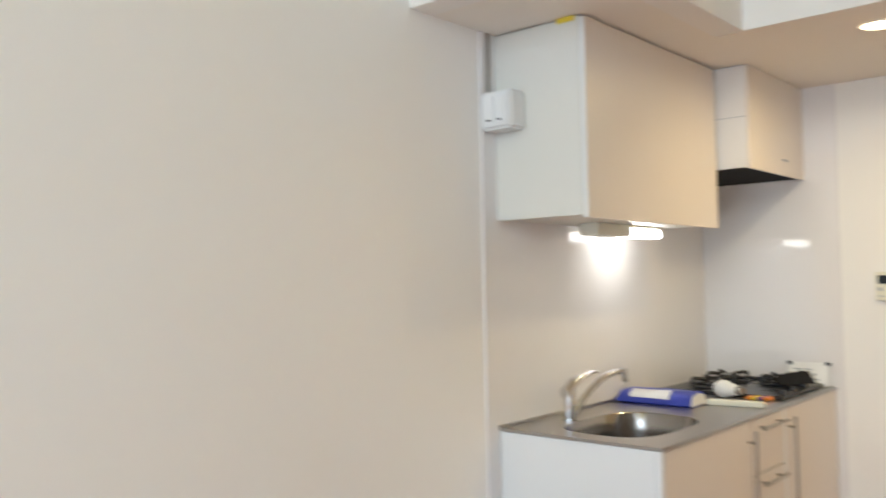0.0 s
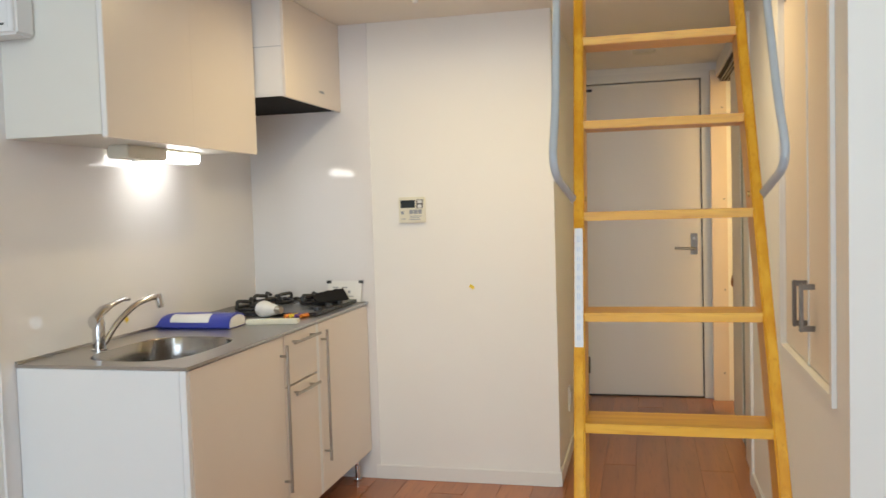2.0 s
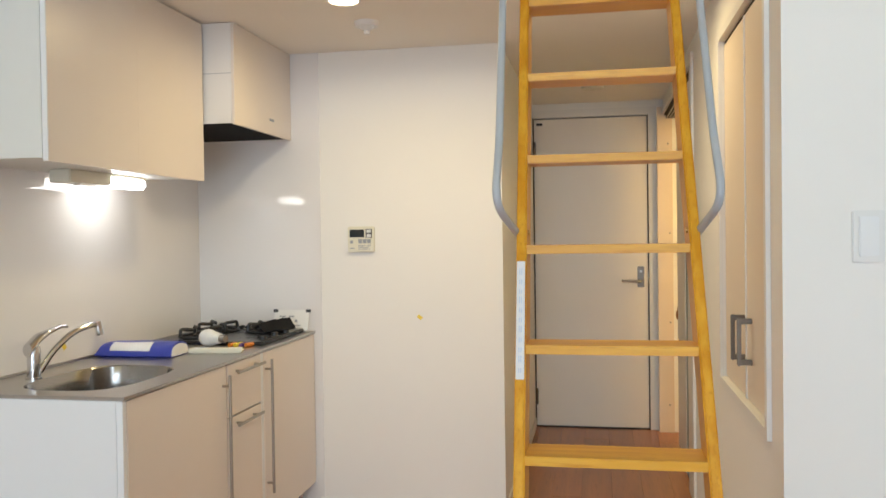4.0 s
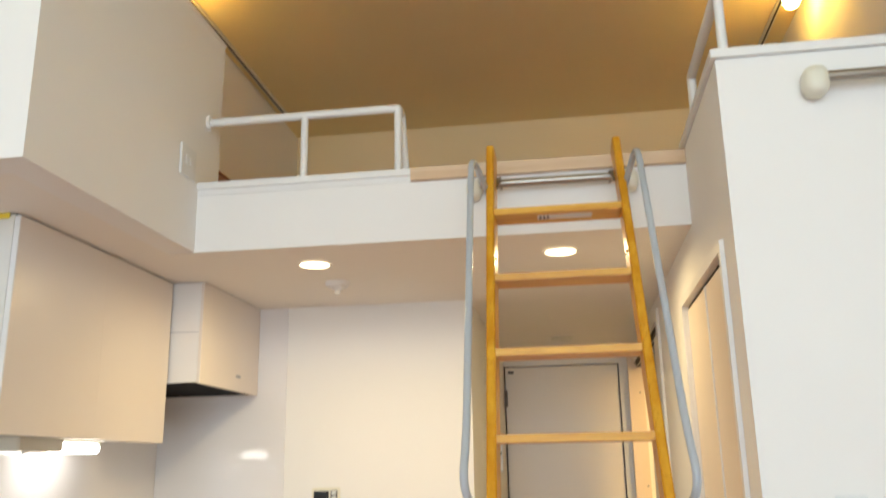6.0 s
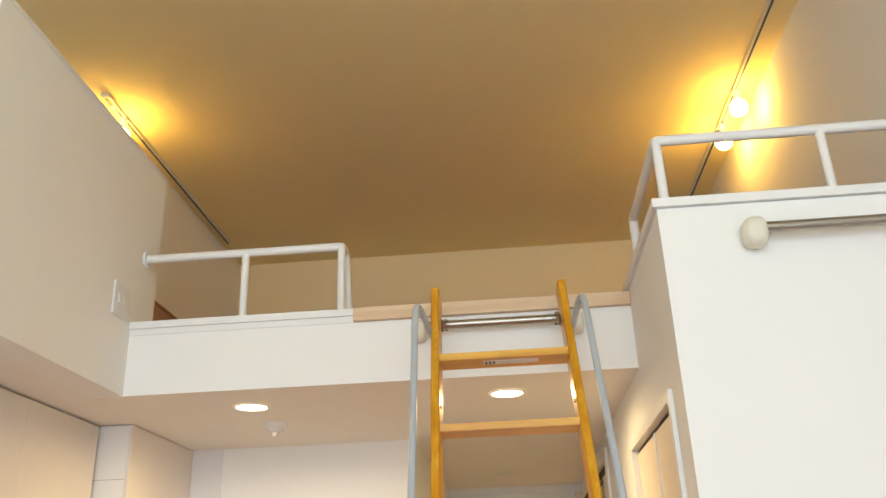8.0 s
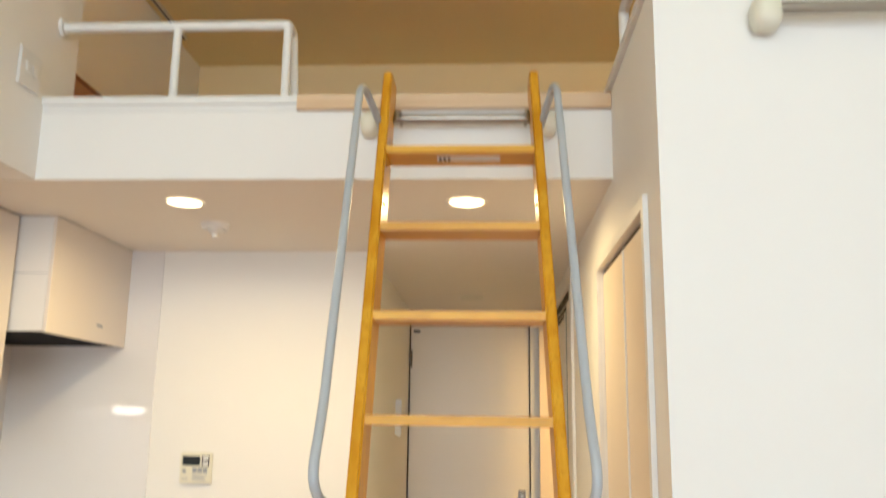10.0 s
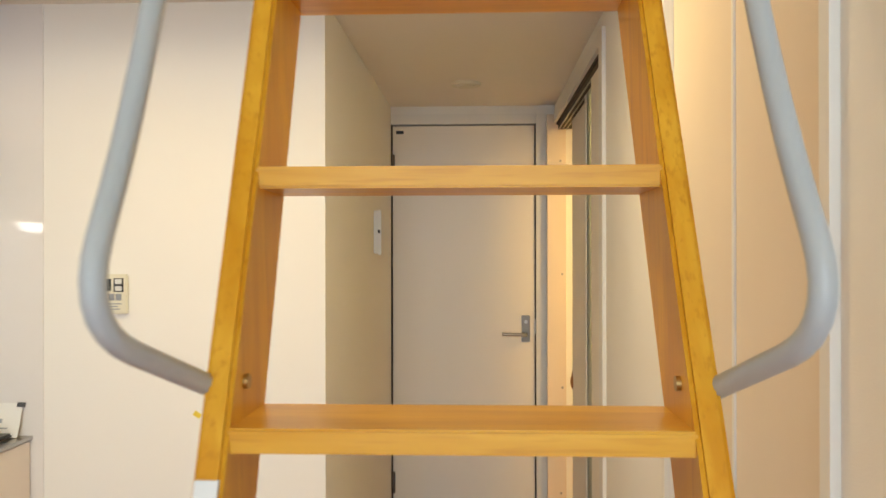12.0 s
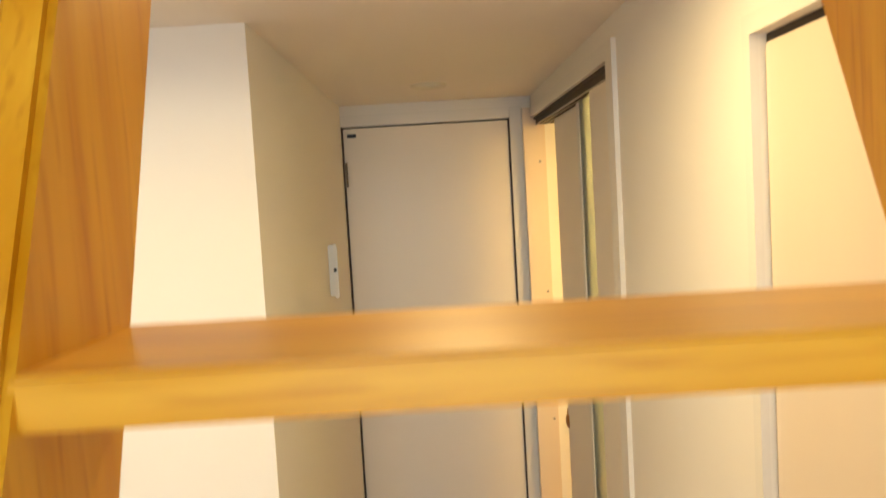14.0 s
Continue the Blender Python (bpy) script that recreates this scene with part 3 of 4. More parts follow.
def worktop_with_sink():
    top = thing("worktop", (-1.54, 3.15, 0.84), "stainless steel worktop with a pressed oval sink", "worktop")
    cx, cy, rx, ry, n = -1.512, 2.643, 0.178, 0.244, 48

    def loop(bm, sx, sy, z, power=3.2):
        ring = []
        for k in range(n):
            a = k * math.tau / n
            c, s = math.cos(a), math.sin(a)
            ring.append(bm.verts.new((cx + sx * abs(c) ** (2 / power) * math.copysign(1, c), cy + sy * abs(s) ** (2 / power) * math.copysign(1, s), z)))
        return ring

    bm = bmesh.new()
    rim = loop(bm, rx, ry, KZ)
    x0, x1, y0, y1 = XL + 0.005, KX + 0.006, K0 - 0.006, K1 - 0.002
    outer = []
    for v in rim:
        d = Vector((v.co.x - cx, v.co.y - cy))
        reach = min((x1 - cx) / d.x if d.x > 1e-6 else 9e9, (x0 - cx) / d.x if d.x < -1e-6 else 9e9,
                    (3.0 - cy) / d.y if d.y > 1e-6 else 9e9, (y0 - cy) / d.y if d.y < -1e-6 else 9e9)
        outer.append(bm.verts.new((cx + d.x * reach, cy + d.y * reach, KZ)))
    for k in range(n):
        bm.faces.new((rim[k], rim[(k + 1) % n], outer[(k + 1) % n], outer[k]))
    for cxx in (x0, x1):
        for cyy in (y0, 3.0):
            near = sorted(outer, key=lambda v: (v.co.x - cxx) ** 2 + (v.co.y - cyy) ** 2)[:1][0]
            near.co = (cxx, cyy, KZ)
    part("sink_surround", bm, STEEL, top)
    part("stove_surround", boxes((x0, x1, 3.0, y1, 0.850, KZ)), STEEL, top)
    part("front_edge", boxes((x1 - 0.003, x1, y0 + 0.003, 3.0, 0.850, KZ - 0.0005)), STEEL, top)
    part("end_edge", boxes((x0, x1, y0, y0 + 0.003, 0.850, KZ - 0.0005)), STEEL, top)
    bowl = bmesh.new()
    rings = [loop(bowl, rx, ry, KZ), loop(bowl, rx - 0.003, ry - 0.003, KZ - 0.004), loop(bowl, rx - 0.007, ry - 0.007, KZ - 0.07),
             loop(bowl, rx - 0.018, ry - 0.018, KZ - 0.155), loop(bowl, rx - 0.05, ry - 0.05, KZ - 0.175), loop(bowl, 0.04, 0.04, KZ - 0.178, 2.0)]
    for a, b in zip(rings, rings[1:]):
        for k in range(n):
            bowl.faces.new((a[k], a[(k + 1) % n], b[(k + 1) % n], b[k]))
    bowl.faces.new(rings[-1])
    part("sink_bowl", bowl, SHADED_SINK, top, "deep brushed steel bowl, dark reflections put into its colour")
    part("drain", rods(((cx, cy, KZ - 0.178), (cx, cy, KZ - 0.172), 0.036, 20)), CHROME, top)
    part("back_lip", boxes((XL + 0.005, XL + 0.013, y0, y1, KZ, KZ + 0.008)), STEEL, top)
    return top


def pull_bar(bm, a, b, out):
    """A thin round bar handle on two short posts; out: how it stands off, along x."""
    a, b = Vector(a), Vector(b)
    way = (b - a).normalized()
    off = Vector((out, 0, 0))
    rod(bm, a + off - way * 0.02, b + off + way * 0.02, 0.0058, 12)
    for p in (a + way * 0.02, b - way * 0.02):
        rod(bm, p, p + off, 0.0048, 10)
    return bm


def base_unit(y0, y1, fronts, label):
    unit = thing("base_cabinet", (-1.55, (y0 + y1) / 2, 0.0), label, "cabinet", "kitchen base cabinets")
    part("body", boxes((XL + 0.006, KX - 0.02, y0, y0 + 0.016, 0.135, 0.848), (XL + 0.006, KX - 0.02, y1 - 0.016, y1, 0.135, 0.848),
                       (XL + 0.006, KX - 0.02, y0 + 0.016, y1 - 0.016, 0.135, 0.151), (XL + 0.006, XL + 0.012, y0 + 0.016, y1 - 0.016, 0.151, 0.848)), WHITE, unit, "white side panels")
    for kind, a, b, c, d, handle in fronts:
        front = part(kind, boxes((KX - 0.018, KX, a, b, c, d), bevel=0.0015), FRONT, unit)
        part("handle", pull_bar(bmesh.new(), *handle, 0.028), NICKEL, front, "slim satin nickel bar handle")
    for x in (XL + 0.08, KX - 0.06):
        for y in (y0 + 0.05, y1 - 0.05):
            part("leg", rods(((x, y, 0.0), (x, y, 0.012), 0.02, 14), ((x, y, 0.012), (x, y, 0.135), 0.011, 14)), CHROME, unit, "short chromed leg")
    return unit


worktop_with_sink()
base_unit(K0, 3.003, [("door", K0 + 0.018, 3.001, 0.14, 0.845, ((KX, 2.972, 0.29), (KX, 2.972, 0.795)))], "cream fronted sink cabinet with white sides")
base_unit(3.007, 3.335, [("drawer", 3.011, 3.316, 0.652, 0.845, ((KX, 3.065, 0.812), (KX, 3.275, 0.812))),
                         ("drawer", 3.011, 3.316, 0.14, 0.645, ((KX, 3.065, 0.618), (KX, 3.255, 0.618)))], "cream fronted drawer cabinet under the worktop")
base_unit(3.339, K1 - 0.004, [("door", 3.346, K1 - 0.006, 0.14, 0.845, ((KX, 3.366, 0.29), (KX, 3.366, 0.795)))], "cream fronted stove cabinet beside the wall")
solid("filler_strip", boxes((KX - 0.018, KX - 0.001, 3.318, 3.344, 0.14, 0.845), bevel=0.001), WHITE, "narrow white filler strip between cream cabinet fronts", "filler strip")


def side_panel():
    end = thing("end_panel", (-1.54, K0, 0.135), "white laminate end panel of the kitchen", "panel")
    part("panel", boxes((XL + 0.006, KX - 0.0225, K0 - 0.003, K0 + 0.0155, 0.135, 0.848), bevel=0.001), WHITE, end)
    part("edge_strip", boxes((KX - 0.021, KX - 0.001, K0 - 0.003, K0 + 0.0155, 0.135, 0.848), bevel=0.001), WHITE, end)
    return end


def faucet():
    tap = thing("faucet", (-1.717, 2.58, KZ), "chromed single-lever kitchen faucet with a long spout", "faucet")
    x, y = -1.717, 2.58
    part("body", rods(((x, y, KZ), (x, y, KZ + 0.006), 0.026, 24), ((x, y, KZ + 0.006), (x, y, KZ + 0.085), 0.0205, 24), ((x, y, KZ + 0.085), (x, y, KZ + 0.112), 0.023, 24, 0.018)), CHROME, tap)
    part("spout", tube([(x + 0.012, y + 0.012, KZ + 0.022), (x + 0.03, y + 0.055, KZ + 0.085), (x + 0.060, y + 0.13, KZ + 0.143), (x + 0.083, y + 0.20, KZ + 0.157), (x + 0.088, y + 0.222, KZ + 0.153)], 0.0105, 14, 0.06), CHROME, tap)
    part("nozzle", rods(((x + 0.087, y + 0.218, KZ + 0.166), (x + 0.092, y + 0.226, KZ + 0.118), 0.0135, 18)), CHROME, tap)
    blade, last = bmesh.new(), None
    for u, dx, dy, dz, w, h in ((0, -0.006, -0.022, 0.096, 0.022, 0.022), (1, 0.004, 0.012, 0.128, 0.020, 0.018), (2, 0.016, 0.05, 0.146, 0.014, 0.010), (3, 0.030, 0.098, 0.160, 0.009, 0.006), (4, 0.037, 0.122, 0.158, 0.008, 0.006)):
        ring = [blade.verts.new((x + dx + w * math.cos(a), y + dy - 0.3 * w * math.cos(a), KZ + dz + h * math.sin(a))) for a in [k * math.tau / 14 for k in range(14)]]
        if last:
            for k in range(14):
                blade.faces.new((last[k], last[(k + 1) % 14], ring[(k + 1) % 14], ring[k]))
        else:
            blade.faces.new(ring[::-1])
        last = ring
    blade.faces.new(last)
    bmesh.ops.recalc_face_normals(blade, faces=blade.faces)
    part("lever", blade, CHROME, tap)
    return tap


def stove():
    hob = thing("gas_stove", (-1.55, 3.68, KZ), "black built-in two-burner gas stove with iron grates", "stove")
    x0, x1, y0, y1 = -1.80, -1.285, 3.42, 3.93
    part("top_plate", boxes((x0, x1, y0, y1, KZ + 0.001, KZ + 0.016), bevel=0.006), STOVE, hob)
    for bx, by, r in ((-1.66, 3.80, 0.045), (-1.42, 3.80, 0.045), (-1.63, 3.57, 0.036)):
        burner = part("burner", rods(((bx, by, KZ + 0.016), (bx, by, KZ + 0.03), r, 24), ((bx, by, KZ + 0.03), (bx, by, KZ + 0.042), r * 0.72, 24, r * 0.5)), IRON, hob)
        grate = bmesh.new()
        ring = [(bx + math.cos(a) * 0.092, by + math.sin(a) * 0.092, KZ + 0.022) for a in [k * math.tau / 20 for k in range(21)]]
        tube(ring, 0.0065, 8, 0.01, grate)
        for k in range(4):
            a = math.tau * (k + 0.5) / 4
            c, s = math.cos(a), math.sin(a)
            tube([(bx + c * 0.092, by + s * 0.092, KZ + 0.02), (bx + c * 0.09, by + s * 0.09, KZ + 0.056), (bx + c * 0.035, by + s * 0.035, KZ + 0.05)], 0.0078, 8, 0.012, grate)
        part("grate", grate, IRON, hob, "black cast grate")
    part("grill_vent", boxes(*[(-1.72 + 0.03 * i, -1.70 + 0.03 * i, 3.895, 3.92, KZ + 0.016, KZ + 0.03) for i in range(10)], bevel=0.002), IRON, hob, "black slotted rear vent")
    for i in range(3):
        part("knob", rods(((x1 - 0.03, 3.50 + i * 0.13, KZ + 0.016), (x1 - 0.03, 3.50 + i * 0.13, KZ + 0.032), 0.017, 18, 0.014)), IRON, hob)
    return hob


def burner_cover():
    """A thin black sheet folded to an uneven ridge, lying on the grates."""
    cover = thing("burner_cover", (-1.36, 3.72, KZ + 0.05), "folded black burner cover lying on the stove grates", "stove cover")
    rnd = random.Random(5)
    n, top, low = 9, [], []
    for k in range(n):
        u = k / (n - 1)
        x, y = -1.405 + 0.085 * u, 3.66 + 0.17 * u
        h = KZ + 0.048 + 0.012 * math.sin(u * 3.0 + 0.4) + 0.008 * rnd.random() + 0.026 * u
        top.append((x, y, h))
        low.append(((x + 0.034 + 0.012 * rnd.random(), y - 0.024 - 0.01 * rnd.random(), KZ + 0.034), (x - 0.026 - 0.012 * rnd.random(), y + 0.028, KZ + 0.04 + 0.008 * rnd.random())))
    bm = bmesh.new()
    for side in (0, 1):
        outer = [bm.verts.new(p) for p in top] + [bm.verts.new(p[side]) for p in low]
        inner = [bm.verts.new((v.co.x, v.co.y, v.co.z - 0.005)) for v in outer]
        for k in range(n - 1):
            bm.faces.new((outer[k], outer[k + 1], outer[n + k + 1], outer[n + k]))
            bm.faces.new((inner[k], inner[n + k], inner[n + k + 1], inner[k + 1]))
            bm.faces.new((outer[n + k], outer[n + k + 1], inner[n + k + 1], inner[n + k]))
            bm.faces.new((outer[k], inner[k], inner[k + 1], outer[k + 1]))
        for k in (0, n - 1):
            bm.faces.new((outer[k], outer[n + k], inner[n + k], inner[k]))
    bmesh.ops.recalc_face_normals(bm, faces=bm.faces)
    part("sheet", bm, DARK, cover)
    return cover


def upper_cabinet():
    x1, y0, y1, z0, z1 = -1.478, 2.343, 3.318, 1.545, ZS - 0.005
    cab = thing("wall_cabinet", (-1.65, 2.83, z0), "cream fronted wall cabinet with white sides over the sink", "cabinet")
    part("body", boxes((XL + 0.004, x1 - 0.02, y0, y1, z0 + 0.004, z1)), CABINET_SIDE, cab, "pale cream laminate body")
    part("edge_strip", boxes((x1 - 0.0175, x1 - 0.0005, y0 - 0.001, y0 + 0.0035, z0 - 0.005, z1 - 0.004)), PLASTIC, cab, "pale grey front edge")
    mid = (y0 + y1) / 2
    for a, b in ((y0 + 0.004, mid - 0.0003), (mid + 0.0003, y1)):
        part("door", boxes((x1 - 0.018, x1, a, b, z0 - 0.006, z1 - 0.003)), FRONT, cab)
    part("top_gap", boxes((XL + 0.004, x1 - 0.024, y0 + 0.01, y1, z1, ZS)), GAP, cab, "dark gap under the soffit")
    return cab


def range_hood():
    x1, y0, y1, z0, z1 = -1.35, 3.335, YK - 0.005, 1.768, ZS - 0.003
    hood = thing("range_hood", (-1.6, 3.65, z0), "off-white range hood with a dark filter over the stove", "range hood")
    part("body", boxes((XL + 0.004, x1 - 0.012, y0, y1, z0 + 0.012, z1), bevel=0.002), HOOD, hood)
    part("front_panel", boxes((x1 - 0.012, x1, y0, y1, z0, z1), bevel=0.0015), FRONT, hood)
    part("rim", boxes((XL + 0.004, x1 - 0.013, y0, y0 + 0.006, z0 + 0.004, z0 + 0.012)), HOOD, hood)
    part("rim", boxes((XL + 0.004, x1 - 0.013, y1 - 0.03, y1, z0, z0 + 0.012)), HOOD, hood)
    part("seam", boxes((XL + 0.006, x1 - 0.014, y0 - 0.0006, y0 + 0.001, 1.972, 1.974)), MARK, hood, "thin joint on the side")
    part("filter", boxes((XL + 0.02, x1 - 0.02, y0 + 0.007, y1 - 0.032, z0 + 0.003, z0 + 0.0115)), DARK, hood, "black mesh filter")
    part("badge", boxes((x1, x1 + 0.002, 3.70, 3.75, 1.828, 1.838)), MARK, hood, "small grey badge")
    return hood


def strip_light():
    lamp = thing("under_cabinet_light", (-1.695, 2.95, 1.50), "lit white strip light under the wall cabinet", "lamp")
    part("housing", boxes((-1.735, -1.655, 2.70, 2.945, 1.504, 1.5485), (-1.735, -1.655, 2.945, 3.19, 1.538, 1.5485), bevel=0.004), CREAM, lamp, "pale plastic housing")
    part("diffuser", boxes((-1.732, -1.658, 2.947, 3.188, 1.502, 1.537), bevel=0.008), STRIP, lamp, "glowing white diffuser")
    part("pull_switch", boxes((-1.70, -1.69, 2.78, 2.81, 1.496, 1.505), bevel=0.002), PLASTIC, lamp)
    return lamp


side_panel()
faucet()
stove()
burner_cover()
upper_cabinet()
range_hood()
strip_light()


def pouch():
    """A soft blue document pouch, thicker in the middle, lying on the worktop."""
    bag = thing("document_pouch", (-1.655, 3.125, KZ), "blue vinyl document pouch with a white label on the worktop", "pouch")
    hu, hv, nx, ny = 0.07, 0.158, 18, 22

    def height(u, v):
        puff = max(0.0, (1 - abs(u) ** 3.0) * (1 - max(0.0, v) ** 10))
        return 0.010 + 0.044 * puff ** 0.5 + 0.0015 * math.sin(7 * u + 5 * v) * puff

    bm, sides = bmesh.new(), []
    for top in (True, False):
        grid = []
        for i in range(nx + 1):
            line = []
            for j in range(ny + 1):
                u, v = i / nx * 2 - 1, j / ny * 2 - 1
                puff = (1 - abs(u) ** 4) * (1 - max(0.0, v) ** 6)
                line.append(bm.verts.new((u * hu, v * hv, height(u, v) if top else 0.006 - 0.0055 * min(1.0, puff * 6))))
            grid.append(line)
        sides.append(grid)
        for i in range(nx):
            for j in range(ny):
                q = (grid[i][j], grid[i + 1][j], grid[i + 1][j + 1], grid[i][j + 1])
                bm.faces.new(q if top else q[::-1])
    rim = lambda g: [g[i][0] for i in range(nx)] + [g[nx][j] for j in range(ny)] + [g[i][ny] for i in range(nx, 0, -1)] + [g[0][j] for j in range(ny, 0, -1)]
    a, b = rim(sides[0]), rim(sides[1])
    for k in range(len(a)):
        bm.faces.new((a[k], b[k], b[(k + 1) % len(a)], a[(k + 1) % len(a)]))
    turn = Matrix.Translation((-1.655, 3.125, KZ + 0.0005)) @ Matrix.Rotation(radians(90), 4, "Z")
    bmesh.ops.transform(bm, matrix=turn, verts=bm.verts)
    part("cover", bm, BLUE, bag)
    label = bmesh.new()
    cells = [[label.verts.new((u * hu, v * hv, height(u, v) + 0.0012)) for v in [-0.45 + 1.05 * j / 14 for j in range(15)]] for u in [-0.965 + 0.55 * i / 10 for i in range(11)]]
    for ra, rb in zip(cells, cells[1:]):
        for k in range(14):
            label.faces.new((ra[k], rb[k], rb[k + 1], ra[k + 1]))
    bmesh.ops.transform(label, matrix=turn, verts=label.verts)
    part("label", label, SHEET, bag, "white paper label")
    pages = bmesh.new()
    top = [(u * hu * 0.9, 0.005 + 0.84 * (height(u, -1) - 0.004)) for u in [i / 12 - 1 for i in range(25)]]
    ends = [[pages.verts.new((x, y, z)) for x, z in [(-hu * 0.9, 0.004)] + top + [(hu * 0.9, 0.004)]] for y in (-hv - 0.003, -hv + 0.01)]
    pages.faces.new(ends[0])
    for k in range(len(ends[0]) - 1):
        pages.faces.new((ends[0][k], ends[1][k], ends[1][k + 1], ends[0][k + 1]))
    bmesh.ops.recalc_face_normals(pages, faces=pages.faces)
    bmesh.ops.transform(pages, matrix=turn, verts=pages.verts)
    part("pages", pages, SHEET, bag, "grey-white page ends")
    return bag


pouch()


def spare_bulb():
    bulb = thing("spare_bulb", (-1.50, 3.42, KZ), "white spare light bulb lying beside the stove", "light bulb")
    m = Matrix.Translation((-1.505, 3.385, KZ + 0.0365)) @ Matrix.Rotation(radians(-20), 4, "Z") @ Matrix.Scale(1.2, 4)
    a = ball(bmesh.new(), (0, 0, 0), 0.030, (1.25, 1, 1))
    rod(a, (0.02, 0, 0), (0.058, 0, 0), 0.025, 20, 0.016)
    bmesh.ops.transform(a, matrix=m, verts=a.verts)
    part("globe", a, PLASTIC, bulb)
    b = bmesh.new()
    for i in range(4):
        rod(b, (0.058 + i * 0.006, 0, 0), (0.063 + i * 0.006, 0, 0), 0.0135, 16, 0.012)
    bmesh.ops.transform(b, matrix=m, verts=b.verts)
    part("screw_cap", b, NICKEL, bulb)
    return bulb


spare_bulb()
for i, (mat, word) in enumerate(((ORANGE, "orange"), (YELLOW, "yellow"), (PURPLE, "purple"), (ORANGE, "orange"))):
    x, y = -1.405 + 0.022 * i, 3.385 + 0.004 * i
    cell = thing("battery", (x, y, KZ), f"small {word} wrapped battery lying beside the stove", "battery", "loose batteries")
    part("sleeve", rods(((x, y - 0.02, KZ + 0.009), (x + 0.012, y + 0.022, KZ + 0.009), 0.0085, 14)), mat, cell)
    part("cap", rods(((x + 0.012, y + 0.022, KZ + 0.009), (x + 0.0128, y + 0.025, KZ + 0.009), 0.004, 10)), NICKEL, cell)

stick = thing("remote_stick", (-1.40, 3.24, KZ), "flat white plastic remote lying on the worktop", "remote")
m = Matrix.Translation((-1.385, 3.205, KZ + 0.0105)) @ Matrix.Rotation(radians(9), 4, "Z")
bm = boxes((-0.105, 0.105, -0.02, 0.02, -0.01, 0.01), bevel=0.004)
bmesh.ops.transform(bm, matrix=m, verts=bm.verts)
part("case", bm, CREAM, stick)
bm = boxes((-0.085, -0.03, -0.013, 0.013, 0.0085, 0.0108))
bmesh.ops.transform(bm, matrix=m, verts=bm.verts)
part("panel", bm, PLASTIC, stick)

# white card leaning on the stove wall
card = thing("leaning_card", (-1.357, YK - 0.04, KZ), "white printed card with black corner clips leaning behind the stove", "card")
lean = Matrix.Translation((-1.357, YK - 0.042, KZ + 0.0015)) @ Matrix.Rotation(radians(-19), 4, "X")


def card_piece(name, u0, u1, v0, v1, d0, d1, mat, label=""):
    bm = boxes((u0, u1, -d1, -d0, v0, v1))
    bmesh.ops.transform(bm, matrix=lean, verts=bm.verts)
    return part(name, bm, mat, card, label)


card_piece("sheet", -0.086, 0.086, 0.0, 0.104, 0.0, 0.002, PLASTIC)
for u in (-0.081, 0.081):
    card_piece("clip", u - 0.011, u + 0.011, 0.092, 0.106, -0.003, 0.005, BLACK, "black corner clip")
for i, (u, v, w, h) in enumerate(((-0.045, 0.072, 0.03, 0.006), (0.0, 0.072, 0.028, 0.006), (-0.03, 0.05, 0.012, 0.012), (0.025, 0.05, 0.012, 0.012), (-0.04, 0.028, 0.05, 0.004), (0.03, 0.028, 0.04, 0.004), (-0.04, 0.018, 0.04, 0.004))):
    card_piece("print", u - w / 2, u + w / 2, v - h / 2, v + h / 2, 0.002, 0.0024, MARK, "small grey print")


# ---- wall fittings ----
def water_heater_control():
    x0, x1, z0, z1 = -1.074, -0.946, 1.232, 1.353
    y = YK
    box_ = thing("heater_control", (-1.013, y, z0), "cream water heater control with a dark display", "control panel")
    part("case", boxes((x0, x1, y - 0.018, y, z0, z1), bevel=0.004), CREAM, box_)
    screen = part("display", boxes((x0 + 0.010, x0 + 0.080, y - 0.0195, y - 0.0178, z1 - 0.050, z1 - 0.014)), SCREEN, box_, "dark display")
    for i in range(2):
        part("button", boxes((x1 - 0.036, x1 - 0.014, y - 0.021, y - 0.0178, z1 - 0.030 - i * 0.021, z1 - 0.014 - i * 0.021), bevel=0.002), PLASTIC, box_, "white button")
    part("button_bed", boxes((x1 - 0.040, x1 - 0.010, y - 0.0192, y - 0.0178, z1 - 0.053, z1 - 0.012)), BLACK, box_)
    for i in range(3):
        part("button", boxes((x0 + 0.052 + i * 0.021, x0 + 0.070 + i * 0.021, y - 0.020, y - 0.0178, z0 + 0.042, z0 + 0.062), bevel=0.002), MARK, box_, "grey-blue button")
    part("button", boxes((x0 + 0.012, x0 + 0.026, y - 0.020, y - 0.0178, z0 + 0.042, z0 + 0.056), bevel=0.002), MARK, box_)
    for a, b, c in ((0.010, 0.034, 0.018), (0.052, 0.112, 0.030), (0.052, 0.100, 0.022), (0.052, 0.106, 0.014)):
        part("print", boxes((x0 + a, x0 + b, y - 0.0186, y - 0.0178, z0 + c, z0 + c + 0.0035)), MARK, box_, "line of small grey print")
    return box_


water_heater_control()


def wide_switch(name, base, to_wall, w, h, keys, label):
    """A flat white switch plate; to_wall turns plate coordinates (u across, v up, d out) into places."""
    sw = thing(name, base, label, "light switch")

    def slab(u0, u1, v0, v1, d0, d1, bevel):
        bm = boxes((u0, u1, -d1, -d0, v0, v1), bevel=bevel)
        bmesh.ops.transform(bm, matrix=to_wall, verts=bm.verts)
        return bm

    part("plate", slab(-w / 2, w / 2, -h / 2, h / 2, 0.0005, 0.008, 0.0022), PLASTIC, sw)
    for u0, u1, v0, v1 in keys:
        part("rocker", slab(u0, u1, v0, v1, 0.0075, 0.0125, 0.002), WHITE, sw, "white rocker")
    return sw


